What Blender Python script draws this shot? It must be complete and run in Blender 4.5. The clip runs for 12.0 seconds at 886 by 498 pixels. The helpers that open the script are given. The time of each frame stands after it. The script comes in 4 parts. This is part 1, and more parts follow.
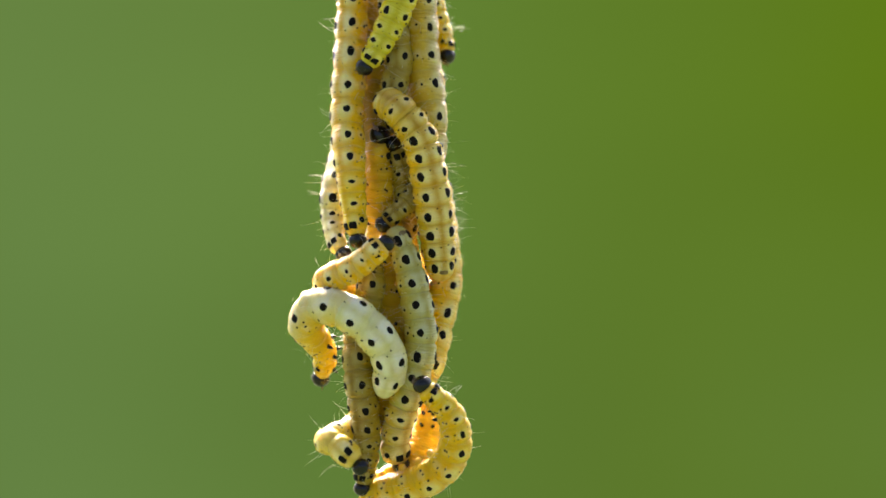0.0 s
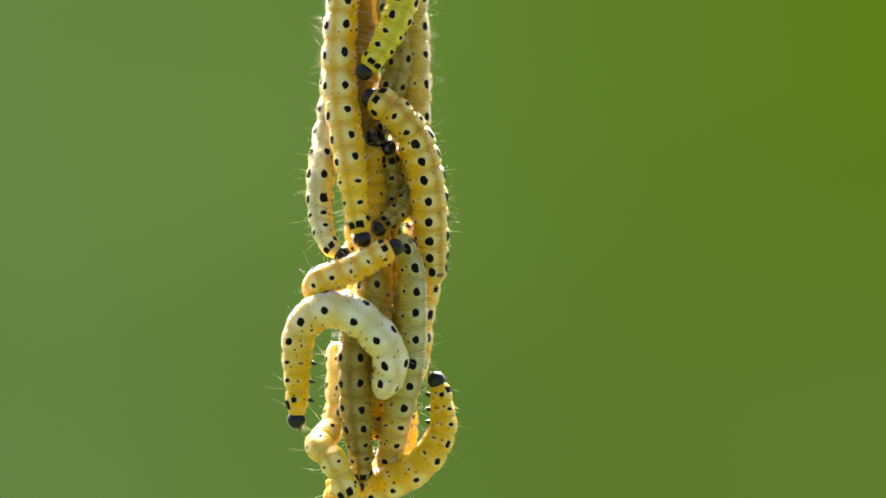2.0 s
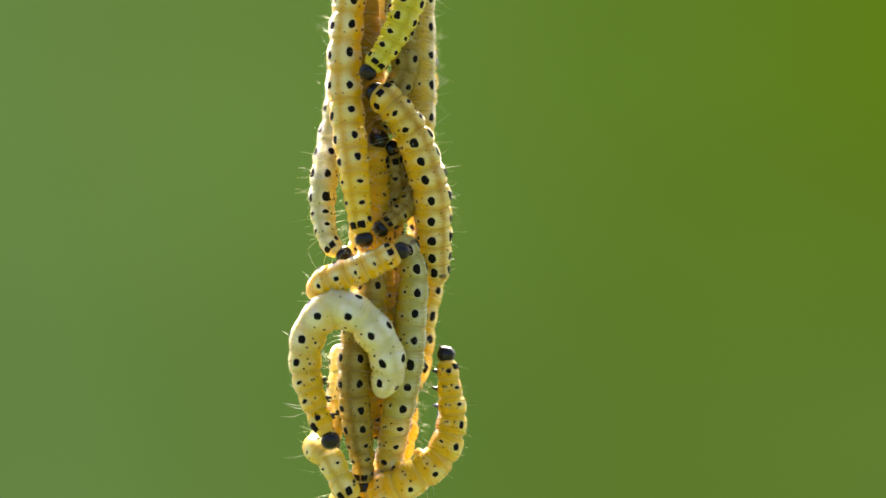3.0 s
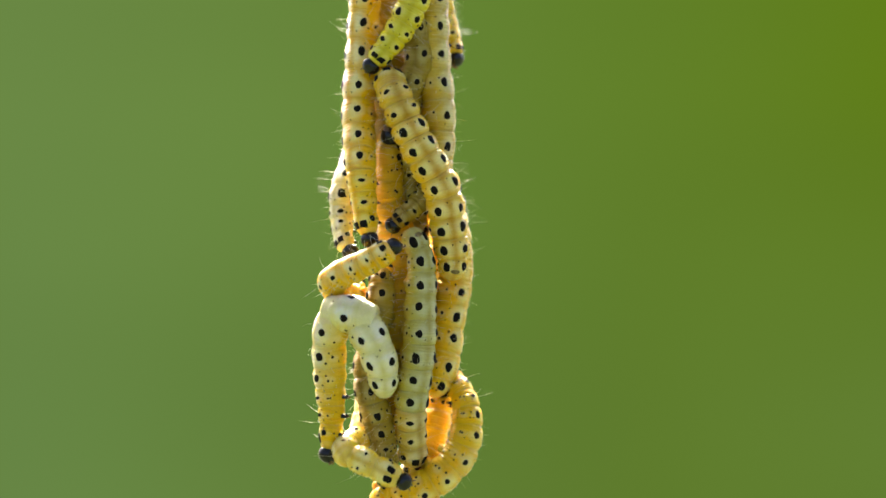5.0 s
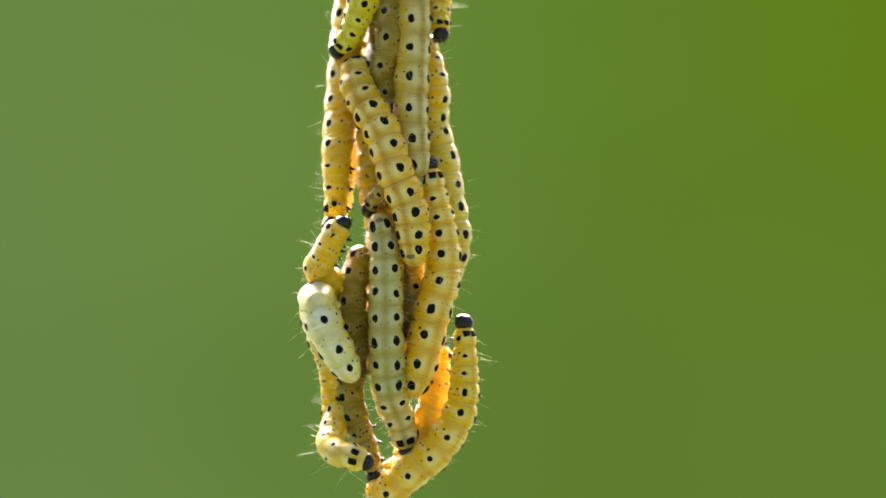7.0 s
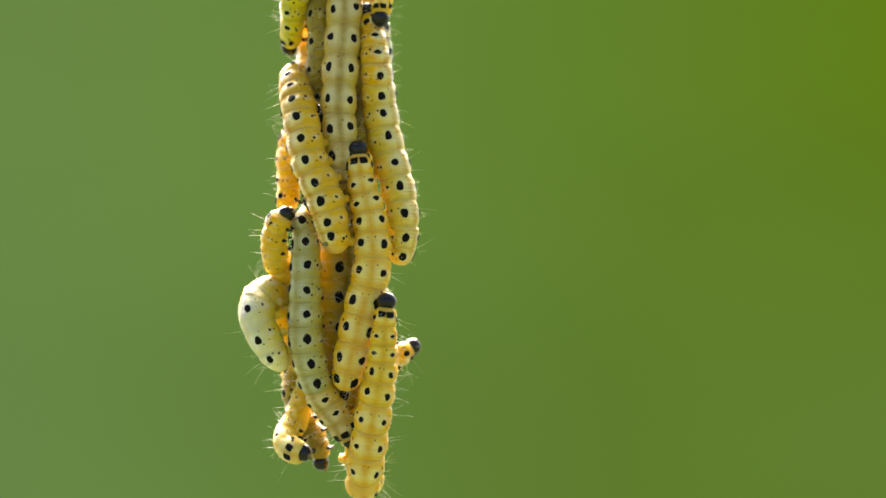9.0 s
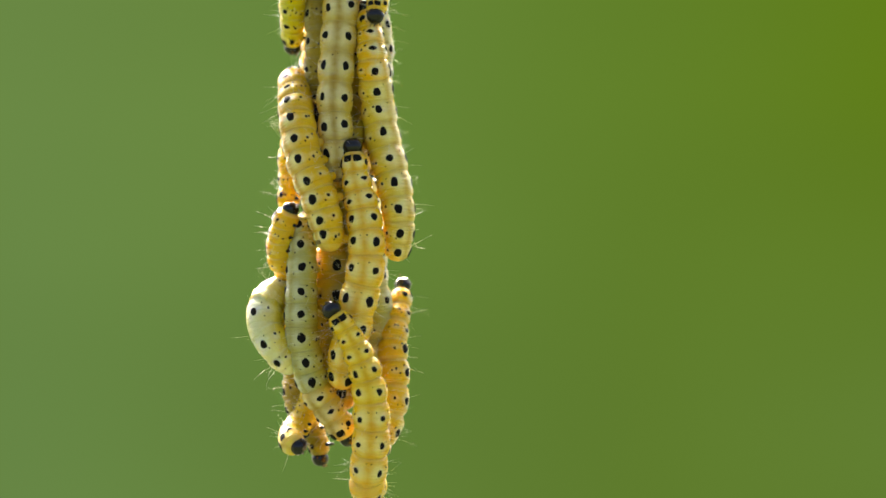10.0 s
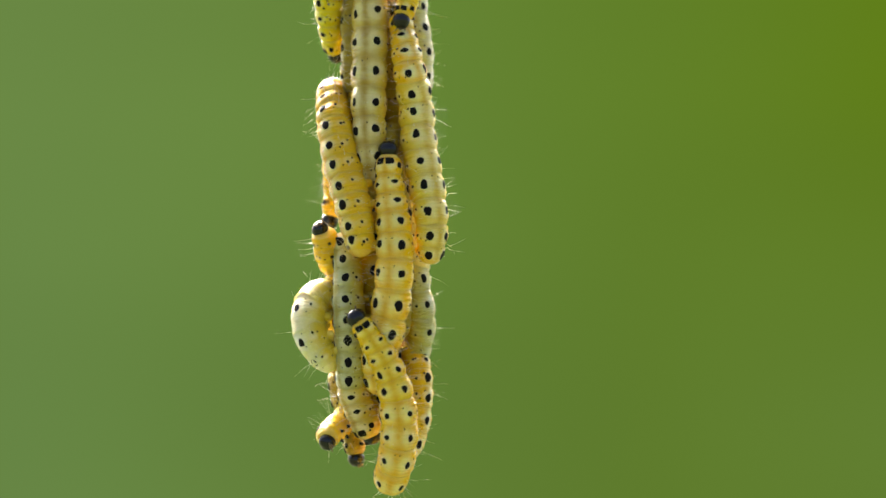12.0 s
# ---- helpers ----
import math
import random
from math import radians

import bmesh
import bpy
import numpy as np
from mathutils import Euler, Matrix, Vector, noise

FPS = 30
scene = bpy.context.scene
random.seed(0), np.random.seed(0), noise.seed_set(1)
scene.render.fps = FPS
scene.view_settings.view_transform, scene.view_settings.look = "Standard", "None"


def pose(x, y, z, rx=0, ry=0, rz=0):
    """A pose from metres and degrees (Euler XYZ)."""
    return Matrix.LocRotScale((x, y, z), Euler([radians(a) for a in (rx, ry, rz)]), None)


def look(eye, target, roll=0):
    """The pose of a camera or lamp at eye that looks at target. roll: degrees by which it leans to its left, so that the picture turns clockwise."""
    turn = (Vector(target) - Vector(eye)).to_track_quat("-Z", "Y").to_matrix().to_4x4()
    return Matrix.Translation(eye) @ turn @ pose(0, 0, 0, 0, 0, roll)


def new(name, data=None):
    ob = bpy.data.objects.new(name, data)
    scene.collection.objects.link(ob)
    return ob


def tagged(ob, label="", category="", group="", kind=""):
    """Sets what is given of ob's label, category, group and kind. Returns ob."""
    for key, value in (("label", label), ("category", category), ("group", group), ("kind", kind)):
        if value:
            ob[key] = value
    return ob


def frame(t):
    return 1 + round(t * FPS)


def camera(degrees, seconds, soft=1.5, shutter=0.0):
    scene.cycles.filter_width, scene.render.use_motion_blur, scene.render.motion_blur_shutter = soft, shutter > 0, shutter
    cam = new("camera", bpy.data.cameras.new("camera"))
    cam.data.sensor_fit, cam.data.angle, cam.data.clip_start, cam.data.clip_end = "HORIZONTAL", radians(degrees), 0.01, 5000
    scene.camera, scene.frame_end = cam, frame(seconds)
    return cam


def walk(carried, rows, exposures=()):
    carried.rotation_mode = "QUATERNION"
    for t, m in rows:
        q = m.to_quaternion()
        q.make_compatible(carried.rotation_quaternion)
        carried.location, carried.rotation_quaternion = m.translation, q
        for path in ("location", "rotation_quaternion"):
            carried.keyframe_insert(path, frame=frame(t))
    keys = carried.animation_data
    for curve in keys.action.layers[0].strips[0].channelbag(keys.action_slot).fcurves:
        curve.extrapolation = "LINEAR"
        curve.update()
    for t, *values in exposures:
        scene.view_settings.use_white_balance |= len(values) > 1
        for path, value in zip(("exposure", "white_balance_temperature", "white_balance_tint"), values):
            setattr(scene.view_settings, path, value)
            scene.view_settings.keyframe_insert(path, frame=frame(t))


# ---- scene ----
cam = camera(30.0, 12.0, soft=1.6)
EYE = (0.0, -0.11704, 0.0)
# a macro lens: the near bodies are sharp, the far side of the bundle a little soft
cam.data.dof.use_dof, cam.data.dof.focus_distance, cam.data.dof.aperture_fstop = True, 0.1145, 18.0
walk(cam, [(0.0, look(EYE, (0, 0, 0))), (12.0, look(EYE, (0, 0, 0)))],
     exposures=[(0.0, 1.68), (3.0, 1.70), (5.0, 1.76), (12.0, 1.76)])

# ---- light ----
SUN_UP, SUN_FROM = 38.0, -8.0        # degrees above the horizon; degrees from the view direction, to the left
world = bpy.data.worlds.new("overcast_sky")
scene.world = world
world.use_nodes = True
_sky = world.node_tree.nodes.new("ShaderNodeTexSky")
_sky.sky_type, _sky.sun_disc = "NISHITA", False
_sky.sun_elevation, _sky.sun_rotation = radians(SUN_UP), radians(SUN_FROM)
_sky.air_density, _sky.dust_density, _sky.ozone_density = 0.6, 6.0, 0.0
world.node_tree.links.new(_sky.outputs["Color"], world.node_tree.nodes["Background"].inputs["Color"])
world.node_tree.nodes["Background"].inputs["Strength"].default_value = 0.124

sun = new("sun", bpy.data.lights.new("sun", "SUN"))
sun.data.energy, sun.data.angle, sun.data.color = 11.5, radians(52), (1.0, 0.91, 0.72)
_d = Vector((math.sin(radians(SUN_FROM)) * math.cos(radians(SUN_UP)), math.cos(radians(SUN_FROM)) * math.cos(radians(SUN_UP)), math.sin(radians(SUN_UP))))
sun.matrix_basis = look(_d * 3, (0, 0, 0))


# ---- materials ----
def material(name):
    m = bpy.data.materials.new(name)
    m.use_nodes = True
    nt = m.node_tree
    return m, nt, nt.nodes["Principled BSDF"]


def node(nt, kind, **values):
    n = nt.nodes.new(kind)
    for key, value in values.items():
        n.inputs[key.replace("_", " ")].default_value = value
    return n


def ramp(nt, fac, stops):
    n = nt.nodes.new("ShaderNodeValToRGB")
    while len(n.color_ramp.elements) < len(stops):
        n.color_ramp.elements.new(0.5)
    for e, (p, c) in zip(n.color_ramp.elements, stops):
        e.position, e.color = p, (*c, 1)
    nt.links.new(fac, n.inputs["Fac"])
    return n.outputs["Color"]


def mix(nt, fac, a, b, mode="MIX"):
    n = nt.nodes.new("ShaderNodeMix")
    n.data_type, n.blend_type = "RGBA", mode
    for socket, value in ((n.inputs["Factor"], fac), (n.inputs[6], a), (n.inputs[7], b)):
        if isinstance(value, bpy.types.NodeSocket):
            nt.links.new(value, socket)
        elif isinstance(value, tuple):
            socket.default_value = (*value, 1)
        else:
            socket.default_value = value
    return n.outputs[2]


def skin(name, back, side, belly, stripe):
    """Thin waxy larval skin. Round the body: back, flank and belly, each with a pigment of its own; along each ring: an amber saddle
    at both folds of the back; a soft dark line runs along the back, and the black spots stand on paler swellings."""
    m, nt, b = material(name)
    tc = nt.nodes.new("ShaderNodeTexCoord")
    sep = nt.nodes.new("ShaderNodeSeparateXYZ")
    nt.links.new(tc.outputs["UV"], sep.inputs[0])
    ob = nt.nodes.new("ShaderNodeObjectInfo")
    shift = nt.nodes.new("ShaderNodeVectorMath")
    shift.operation = "ADD"
    nt.links.new(tc.outputs["Object"], shift.inputs[0])
    nt.links.new(ob.outputs["Random"], shift.inputs[1])
    wob = node(nt, "ShaderNodeTexNoise", Scale=900.0, Detail=3.0)
    nt.links.new(shift.outputs[0], wob.inputs["Vector"])

    def math_node(kind, first, second, third=None):
        n = nt.nodes.new("ShaderNodeMath")
        n.operation = kind
        for socket, value in zip(n.inputs, (first, second, third)):
            if isinstance(value, bpy.types.NodeSocket):
                nt.links.new(value, socket)
            elif value is not None:
                socket.default_value = value
        return n.outputs[0]

    def grey(*stops):
        return [(p, (v, v, v)) for p, v in stops]

    off = math_node("SUBTRACT", sep.outputs["X"], 0.5)
    turn = math_node("MULTIPLY", math_node("ABSOLUTE", off, 0.0), 2.0)      # 0 on the back, 1 on the belly
    uneven = math_node("MULTIPLY_ADD", wob.outputs["Fac"], 0.20, -0.10)
    soft = math_node("ADD", turn, uneven)
    col = ramp(nt, soft, [(0.0, back), (0.15, back), (0.32, side), (0.62, belly), (1.0, belly)])
    # mottling at two scales
    blotch = node(nt, "ShaderNodeTexNoise", Scale=1500.0, Detail=4.0, Roughness=0.6)
    nt.links.new(shift.outputs[0], blotch.inputs["Vector"])
    col = mix(nt, ramp(nt, blotch.outputs["Fac"], grey((0.48, 0.0), (0.76, 0.32))), col, side)
    # amber saddles at the folds
    along_ring = math_node("ADD", sep.outputs["Y"], math_node("MULTIPLY_ADD", wob.outputs["Fac"], 0.16, -0.08))
    folds = ramp(nt, along_ring, grey((0.0, 1.0), (0.10, 0.65), (0.28, 0.0), (0.76, 0.0), (0.92, 0.65), (1.0, 1.0)))
    saddle = ramp(nt, soft, grey((0.0, 1.0), (0.20, 0.75), (0.42, 0.12), (1.0, 0.05)))
    col = mix(nt, mix(nt, 1.0, folds, saddle, "MULTIPLY"), col, tuple(0.5 * p + 0.5 * q for p, q in zip(side, stripe)))
    # line along the back, broken and blotched
    line = ramp(nt, math_node("MULTIPLY_ADD", wob.outputs["Fac"], 0.07, math_node("SUBTRACT", turn, 0.035)), grey((0.0, 0.85), (0.04, 0.6), (0.11, 0.0)))
    line = mix(nt, 1.0, line, ramp(nt, blotch.outputs["Fac"], grey((0.30, 0.45), (0.60, 1.0))), "MULTIPLY")
    col = mix(nt, line, col, stripe)
    # pale waxy swellings on which the black spots stand
    near = nt.nodes.new("ShaderNodeCombineXYZ")
    nt.links.new(math_node("MULTIPLY", turn, 1.7), near.inputs[0])
    nt.links.new(sep.outputs["Y"], near.inputs[1])
    pale = tuple(c + (w - c) * 0.36 * back[0] ** 2 for c, w in zip(back, (0.94, 0.91, 0.74)))
    for centre, amount, reach in (((0.36, 0.52, 0.0), 0.70, 0.32), ((0.84, 0.52, 0.0), 0.30, 0.22)):
        far = nt.nodes.new("ShaderNodeVectorMath")
        far.operation = "DISTANCE"
        nt.links.new(near.outputs[0], far.inputs[0])
        far.inputs[1].default_value = centre
        col = mix(nt, ramp(nt, math_node("ADD", far.outputs["Value"], uneven), grey((0.08, amount), (reach, 0.0))), col, pale)
    # faint pale line where two rings meet
    col = mix(nt, ramp(nt, sep.outputs["Y"], grey((0.0, 0.16), (0.02, 0.1), (0.05, 0.0), (0.95, 0.0), (0.98, 0.1), (1.0, 0.16))), col, pale)
    grain = node(nt, "ShaderNodeTexNoise", Scale=6000.0, Detail=3.0)
    nt.links.new(shift.outputs[0], grain.inputs["Vector"])
    col = mix(nt, 0.22, col, ramp(nt, grain.outputs["Fac"], [(0.3, (0.66, 0.63, 0.56)), (0.7, (1, 1, 1))]), "MULTIPLY")
    nt.links.new(col, b.inputs["Base Color"])
    b.inputs["Roughness"].default_value = 0.23
    b.inputs["Specular IOR Level"].default_value = 0.26
    b.inputs["Subsurface Weight"].default_value = 0.9
    b.inputs["Subsurface Radius"].default_value = (0.95, 0.80, 0.30)
    b.inputs["Subsurface Scale"].default_value = 0.0004
    b.inputs["Sheen Weight"].default_value = 0.06
    b.inputs["Sheen Roughness"].default_value = 0.3
    b.inputs["Sheen Tint"].default_value = (1.0, 0.97, 0.88, 1)
    bump = node(nt, "ShaderNodeBump", Strength=1.0, Distance=0.00022)
    stretch = nt.nodes.new("ShaderNodeMapping")
    stretch.inputs["Scale"].default_value = (550, 550, 3400)
    nt.links.new(shift.outputs[0], stretch.inputs["Vector"])
    fine = node(nt, "ShaderNodeTexNoise", Scale=1.0, Detail=5.0, Roughness=0.62)
    nt.links.new(stretch.outputs[0], fine.inputs["Vector"])
    nt.links.new(fine.outputs["Fac"], bump.inputs["Height"])
    nt.links.new(bump.outputs[0], b.inputs["Normal"])
    return m


def horn(name, colour, rough, gloss):
    """Hard dark cuticle of heads, plates and spots."""
    m, nt, b = material(name)
    tc = nt.nodes.new("ShaderNodeTexCoord")
    n = node(nt, "ShaderNodeTexNoise", Scale=2500.0, Detail=4.0)
    nt.links.new(tc.outputs["Object"], n.inputs["Vector"])
    nt.links.new(ramp(nt, n.outputs["Fac"], [(0.3, tuple(c * 0.6 for c in colour)), (0.75, tuple(c * 1.7 for c in colour))]), b.inputs["Base Color"])
    b.inputs["Roughness"].default_value = rough
    b.inputs["Specular IOR Level"].default_value = gloss
    bump = node(nt, "ShaderNodeBump", Strength=0.3, Distance=0.00004)
    nt.links.new(n.outputs["Fac"], bump.inputs["Height"])
    nt.links.new(bump.outputs[0], b.inputs["Normal"])
    return m


CREAM = skin("cream_skin", (0.84, 0.69, 0.25), (0.80, 0.50, 0.015), (0.75, 0.45, 0.012), (0.52, 0.27, 0.012))
GOLD = skin("golden_skin", (0.86, 0.73, 0.33), (0.85, 0.49, 0.004), (0.77, 0.49, 0.018), (0.74, 0.40, 0.012))
HONEY = skin("honey_skin", (0.88, 0.70, 0.19), (0.85, 0.49, 0.003), (0.77, 0.47, 0.010), (0.72, 0.38, 0.008))
YELLOW = skin("yellow_skin", (0.87, 0.65, 0.08), (0.85, 0.51, 0.003), (0.77, 0.47, 0.005), (0.72, 0.41, 0.006))
PALE = skin("pale_skin", (0.85, 0.71, 0.26), (0.81, 0.58, 0.05), (0.75, 0.48, 0.015), (0.62, 0.39, 0.04))
WHITE = skin("white_skin", (0.85, 0.81, 0.64), (0.78, 0.71, 0.32), (0.75, 0.54, 0.03), (0.66, 0.60, 0.26))
SILVER = skin("silvery_skin", (0.76, 0.71, 0.46), (0.68, 0.60, 0.22), (0.66, 0.50, 0.08), (0.56, 0.50, 0.22))
OLIVE = skin("olive_skin", (0.58, 0.56, 0.30), (0.50, 0.44, 0.10), (0.56, 0.38, 0.015), (0.38, 0.31, 0.07))
LIME = skin("lime_skin", (0.72, 0.64, 0.08), (0.72, 0.58, 0.006), (0.70, 0.50, 0.008), (0.52, 0.44, 0.015))
TAN = skin("tan_skin", (0.76, 0.58, 0.14), (0.70, 0.45, 0.015), (0.62, 0.38, 0.010), (0.42, 0.22, 0.012))
GREY = skin("grey_skin", (0.72, 0.61, 0.27), (0.64, 0.45, 0.06), (0.60, 0.38, 0.015), (0.37, 0.23, 0.03))
# skins of inner bodies, darkened in colour for the shade inside the bundle
SHADED_AMBER = skin("shaded_amber_skin", (0.42, 0.31, 0.05), (0.58, 0.36, 0.010), (0.60, 0.38, 0.010), (0.38, 0.20, 0.008))
SHADED_BROWN = skin("shaded_brown_skin", (0.40, 0.32, 0.09), (0.34, 0.24, 0.02), (0.32, 0.22, 0.012), (0.22, 0.14, 0.012))

# the swinging one turns from yellow at the head to white at the rear by degrees
FADE = [skin("fading_skin", *(tuple(a + (b - a) * k / 5 for a, b in zip(p, q)) for p, q in zip(
    ((0.87, 0.66, 0.10), (0.85, 0.51, 0.003), (0.77, 0.47, 0.005), (0.72, 0.41, 0.006)),
    ((0.85, 0.81, 0.64), (0.78, 0.71, 0.32), (0.75, 0.54, 0.03), (0.66, 0.60, 0.26))))) for k in range(6)]
BLACK = horn("black_cuticle", (0.005, 0.005, 0.005), 0.2, 0.36)
SPOT = horn("black_pigment", (0.007, 0.006, 0.005), 0.7, 0.08)
PLATE = horn("brown_plate", (0.17, 0.12, 0.05), 0.5, 0.2)
FACE = horn("brown_mouthparts", (0.16, 0.10, 0.05), 0.45, 0.4)

HAIR, _nt, _b = material("pale_bristle")
_b.inputs["Base Color"].default_value = (0.70, 0.66, 0.48, 1)
_b.inputs["Roughness"].default_value = 0.35
_b.inputs["Transmission Weight"].default_value = 0.3

SILK, _nt, _b = material("silk")
_b.inputs["Base Color"].default_value = (0.85, 0.85, 0.80, 1)
_b.inputs["Roughness"].default_value = 0.3


# ---- setting ----
def plane(name, w, h, m, mat):
    bm = bmesh.new()
    bmesh.ops.create_grid(bm, x_segments=1, y_segments=1, size=0.5, matrix=Matrix.Diagonal((w, h, 1, 1)))
    me = bpy.data.meshes.new(name)
    bm.to_mesh(me)
    bm.free()
    me.materials.append(mat)
    ob = new(name, me)
    ob.matrix_basis = m
    return ob


# far meadow, wholly out of focus: soft greens that run into one another, emitted by the sheet itself
FAR, _nt, _b = material("glowing_blurred_meadow")
_tc = _nt.nodes.new("ShaderNodeTexCoord")
_sp = _nt.nodes.new("ShaderNodeSeparateXYZ")
_nt.links.new(_tc.outputs["Generated"], _sp.inputs[0])
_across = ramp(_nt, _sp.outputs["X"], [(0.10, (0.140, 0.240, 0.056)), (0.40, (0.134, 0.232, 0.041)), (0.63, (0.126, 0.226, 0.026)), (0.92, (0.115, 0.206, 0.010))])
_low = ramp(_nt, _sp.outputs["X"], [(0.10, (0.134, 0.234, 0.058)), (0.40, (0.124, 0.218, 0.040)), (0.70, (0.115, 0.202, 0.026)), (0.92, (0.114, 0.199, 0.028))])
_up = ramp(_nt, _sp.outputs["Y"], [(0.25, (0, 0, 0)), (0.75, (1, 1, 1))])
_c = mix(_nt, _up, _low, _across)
_cl = node(_nt, "ShaderNodeTexNoise", Scale=2.2, Detail=1.0, Roughness=0.4)
_nt.links.new(_tc.outputs["Generated"], _cl.inputs["Vector"])
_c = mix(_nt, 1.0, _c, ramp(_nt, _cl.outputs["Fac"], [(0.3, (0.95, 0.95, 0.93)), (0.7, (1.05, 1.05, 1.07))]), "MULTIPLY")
# the sheet glows with these greens; sun and sky add nothing to it
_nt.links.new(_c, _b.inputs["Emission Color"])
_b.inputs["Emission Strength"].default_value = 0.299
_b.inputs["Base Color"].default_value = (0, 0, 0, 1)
_b.inputs["Specular IOR Level"].default_value = 0.0
_b.inputs["Roughness"].default_value = 1.0
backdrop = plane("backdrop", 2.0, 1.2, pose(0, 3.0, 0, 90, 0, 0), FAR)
tagged(backdrop, "glowing sheet of soft green meadow far out of focus behind the caterpillars", "backdrop", kind="structure")

# ground out of view, added for the green light it bounces up
GRASS, _nt, _b = material("meadow_ground")
_n = node(_nt, "ShaderNodeTexNoise", Scale=6.0, Detail=6.0)
_tc = _nt.nodes.new("ShaderNodeTexCoord")
_nt.links.new(_tc.outputs["Object"], _n.inputs["Vector"])
_nt.links.new(ramp(_nt, _n.outputs["Fac"], [(0.3, (0.03, 0.045, 0.015)), (0.7, (0.07, 0.09, 0.03))]), _b.inputs["Base Color"])
_b.inputs["Roughness"].default_value = 0.9
ground = plane("ground", 400, 400, pose(0, 0, -1.2), GRASS)
tagged(ground, "green meadow ground far below the hanging caterpillars", "ground", kind="structure")

# ---- caterpillars ----
MM = 0.001
# the bundle hangs and turns on its silk: seconds, sideways and upward shift (mm), turn, tilt and lean (degrees)
SWING = [(0, -3.27, -0.00, -0.0, 0.0, 3.8),
        (0.5, -2.98, -0.34, 6.5, -0.5, 4.0),
        (1, -2.29, -0.40, 11.4, -0.8, 4.0),
        (1.5, -2.96, -0.44, 14.7, -0.9, 4.3),
        (2, -4.04, -0.26, 18.5, -0.6, 5.2),
        (2.5, -4.00, -0.27, 18.4, -0.3, 5.6),
        (3, -3.86, -0.30, 16.8, -0.4, 6.1),
        (5, -2.53, -0.08, -2.6, -0.6, 4.1),
        (5.5, -2.44, 0.04, -11.3, -0.4, 3.5),
        (6, -3.69, 0.72, -20.4, -0.1, 2.9),
        (6.5, -3.86, 1.01, -28.2, 0.6, 2.0),
        (8.5, -6.26, 1.26, -65.1, -0.7, -0.4),
        (9, -8.00, 1.82, -68.3, -0.3, -0.6),
        (9.5, -7.88, 1.69, -73.8, -1.3, -1.4),
        (10, -8.11, 1.94, -74.7, -0.5, -0.9),
        (10.5, -7.95, 2.00, -79.2, -0.7, -1.7),
        (11, -7.58, 2.10, -81.5, -1.2, -2.3),
        (11.5, -6.24, 1.88, -86.8, -1.4, -2.8),
        (12, -5.35, 1.55, -86.7, -1.5, -2.3)]


def bundle(row):
    t, u, w, turn, tilt, lean = row
    return (Matrix.Translation((u * MM, 0, w * MM)) @ Matrix.Rotation(radians(lean), 4, "Y")
            @ Matrix.Rotation(radians(tilt), 4, "X") @ Matrix.Rotation(radians(turn), 4, "Z"))


def part(name, verts, faces, mat, parent, label="", smooth=True):
    me = bpy.data.meshes.new(name)
    me.from_pydata(verts, [], faces)
    me.materials.append(mat)
    if smooth:
        me.polygons.foreach_set("use_smooth", [True] * len(me.polygons))
    me.update()
    ob = new(name, me)
    ob.parent = parent
    if label:
        ob["label"] = label
    return ob


def lathe(rings, sides, close_low=True, close_high=True):
    """Faces of rings of vertices, and caps."""
    faces = [(i * sides + j, i * sides + (j + 1) % sides, (i + 1) * sides + (j + 1) % sides, (i + 1) * sides + j)
             for i in range(rings - 1) for j in range(sides)]
    if close_low:
        faces.append(tuple(reversed(range(sides))))
    if close_high:
        faces.append(tuple((rings - 1) * sides + j for j in range(sides)))
    return faces


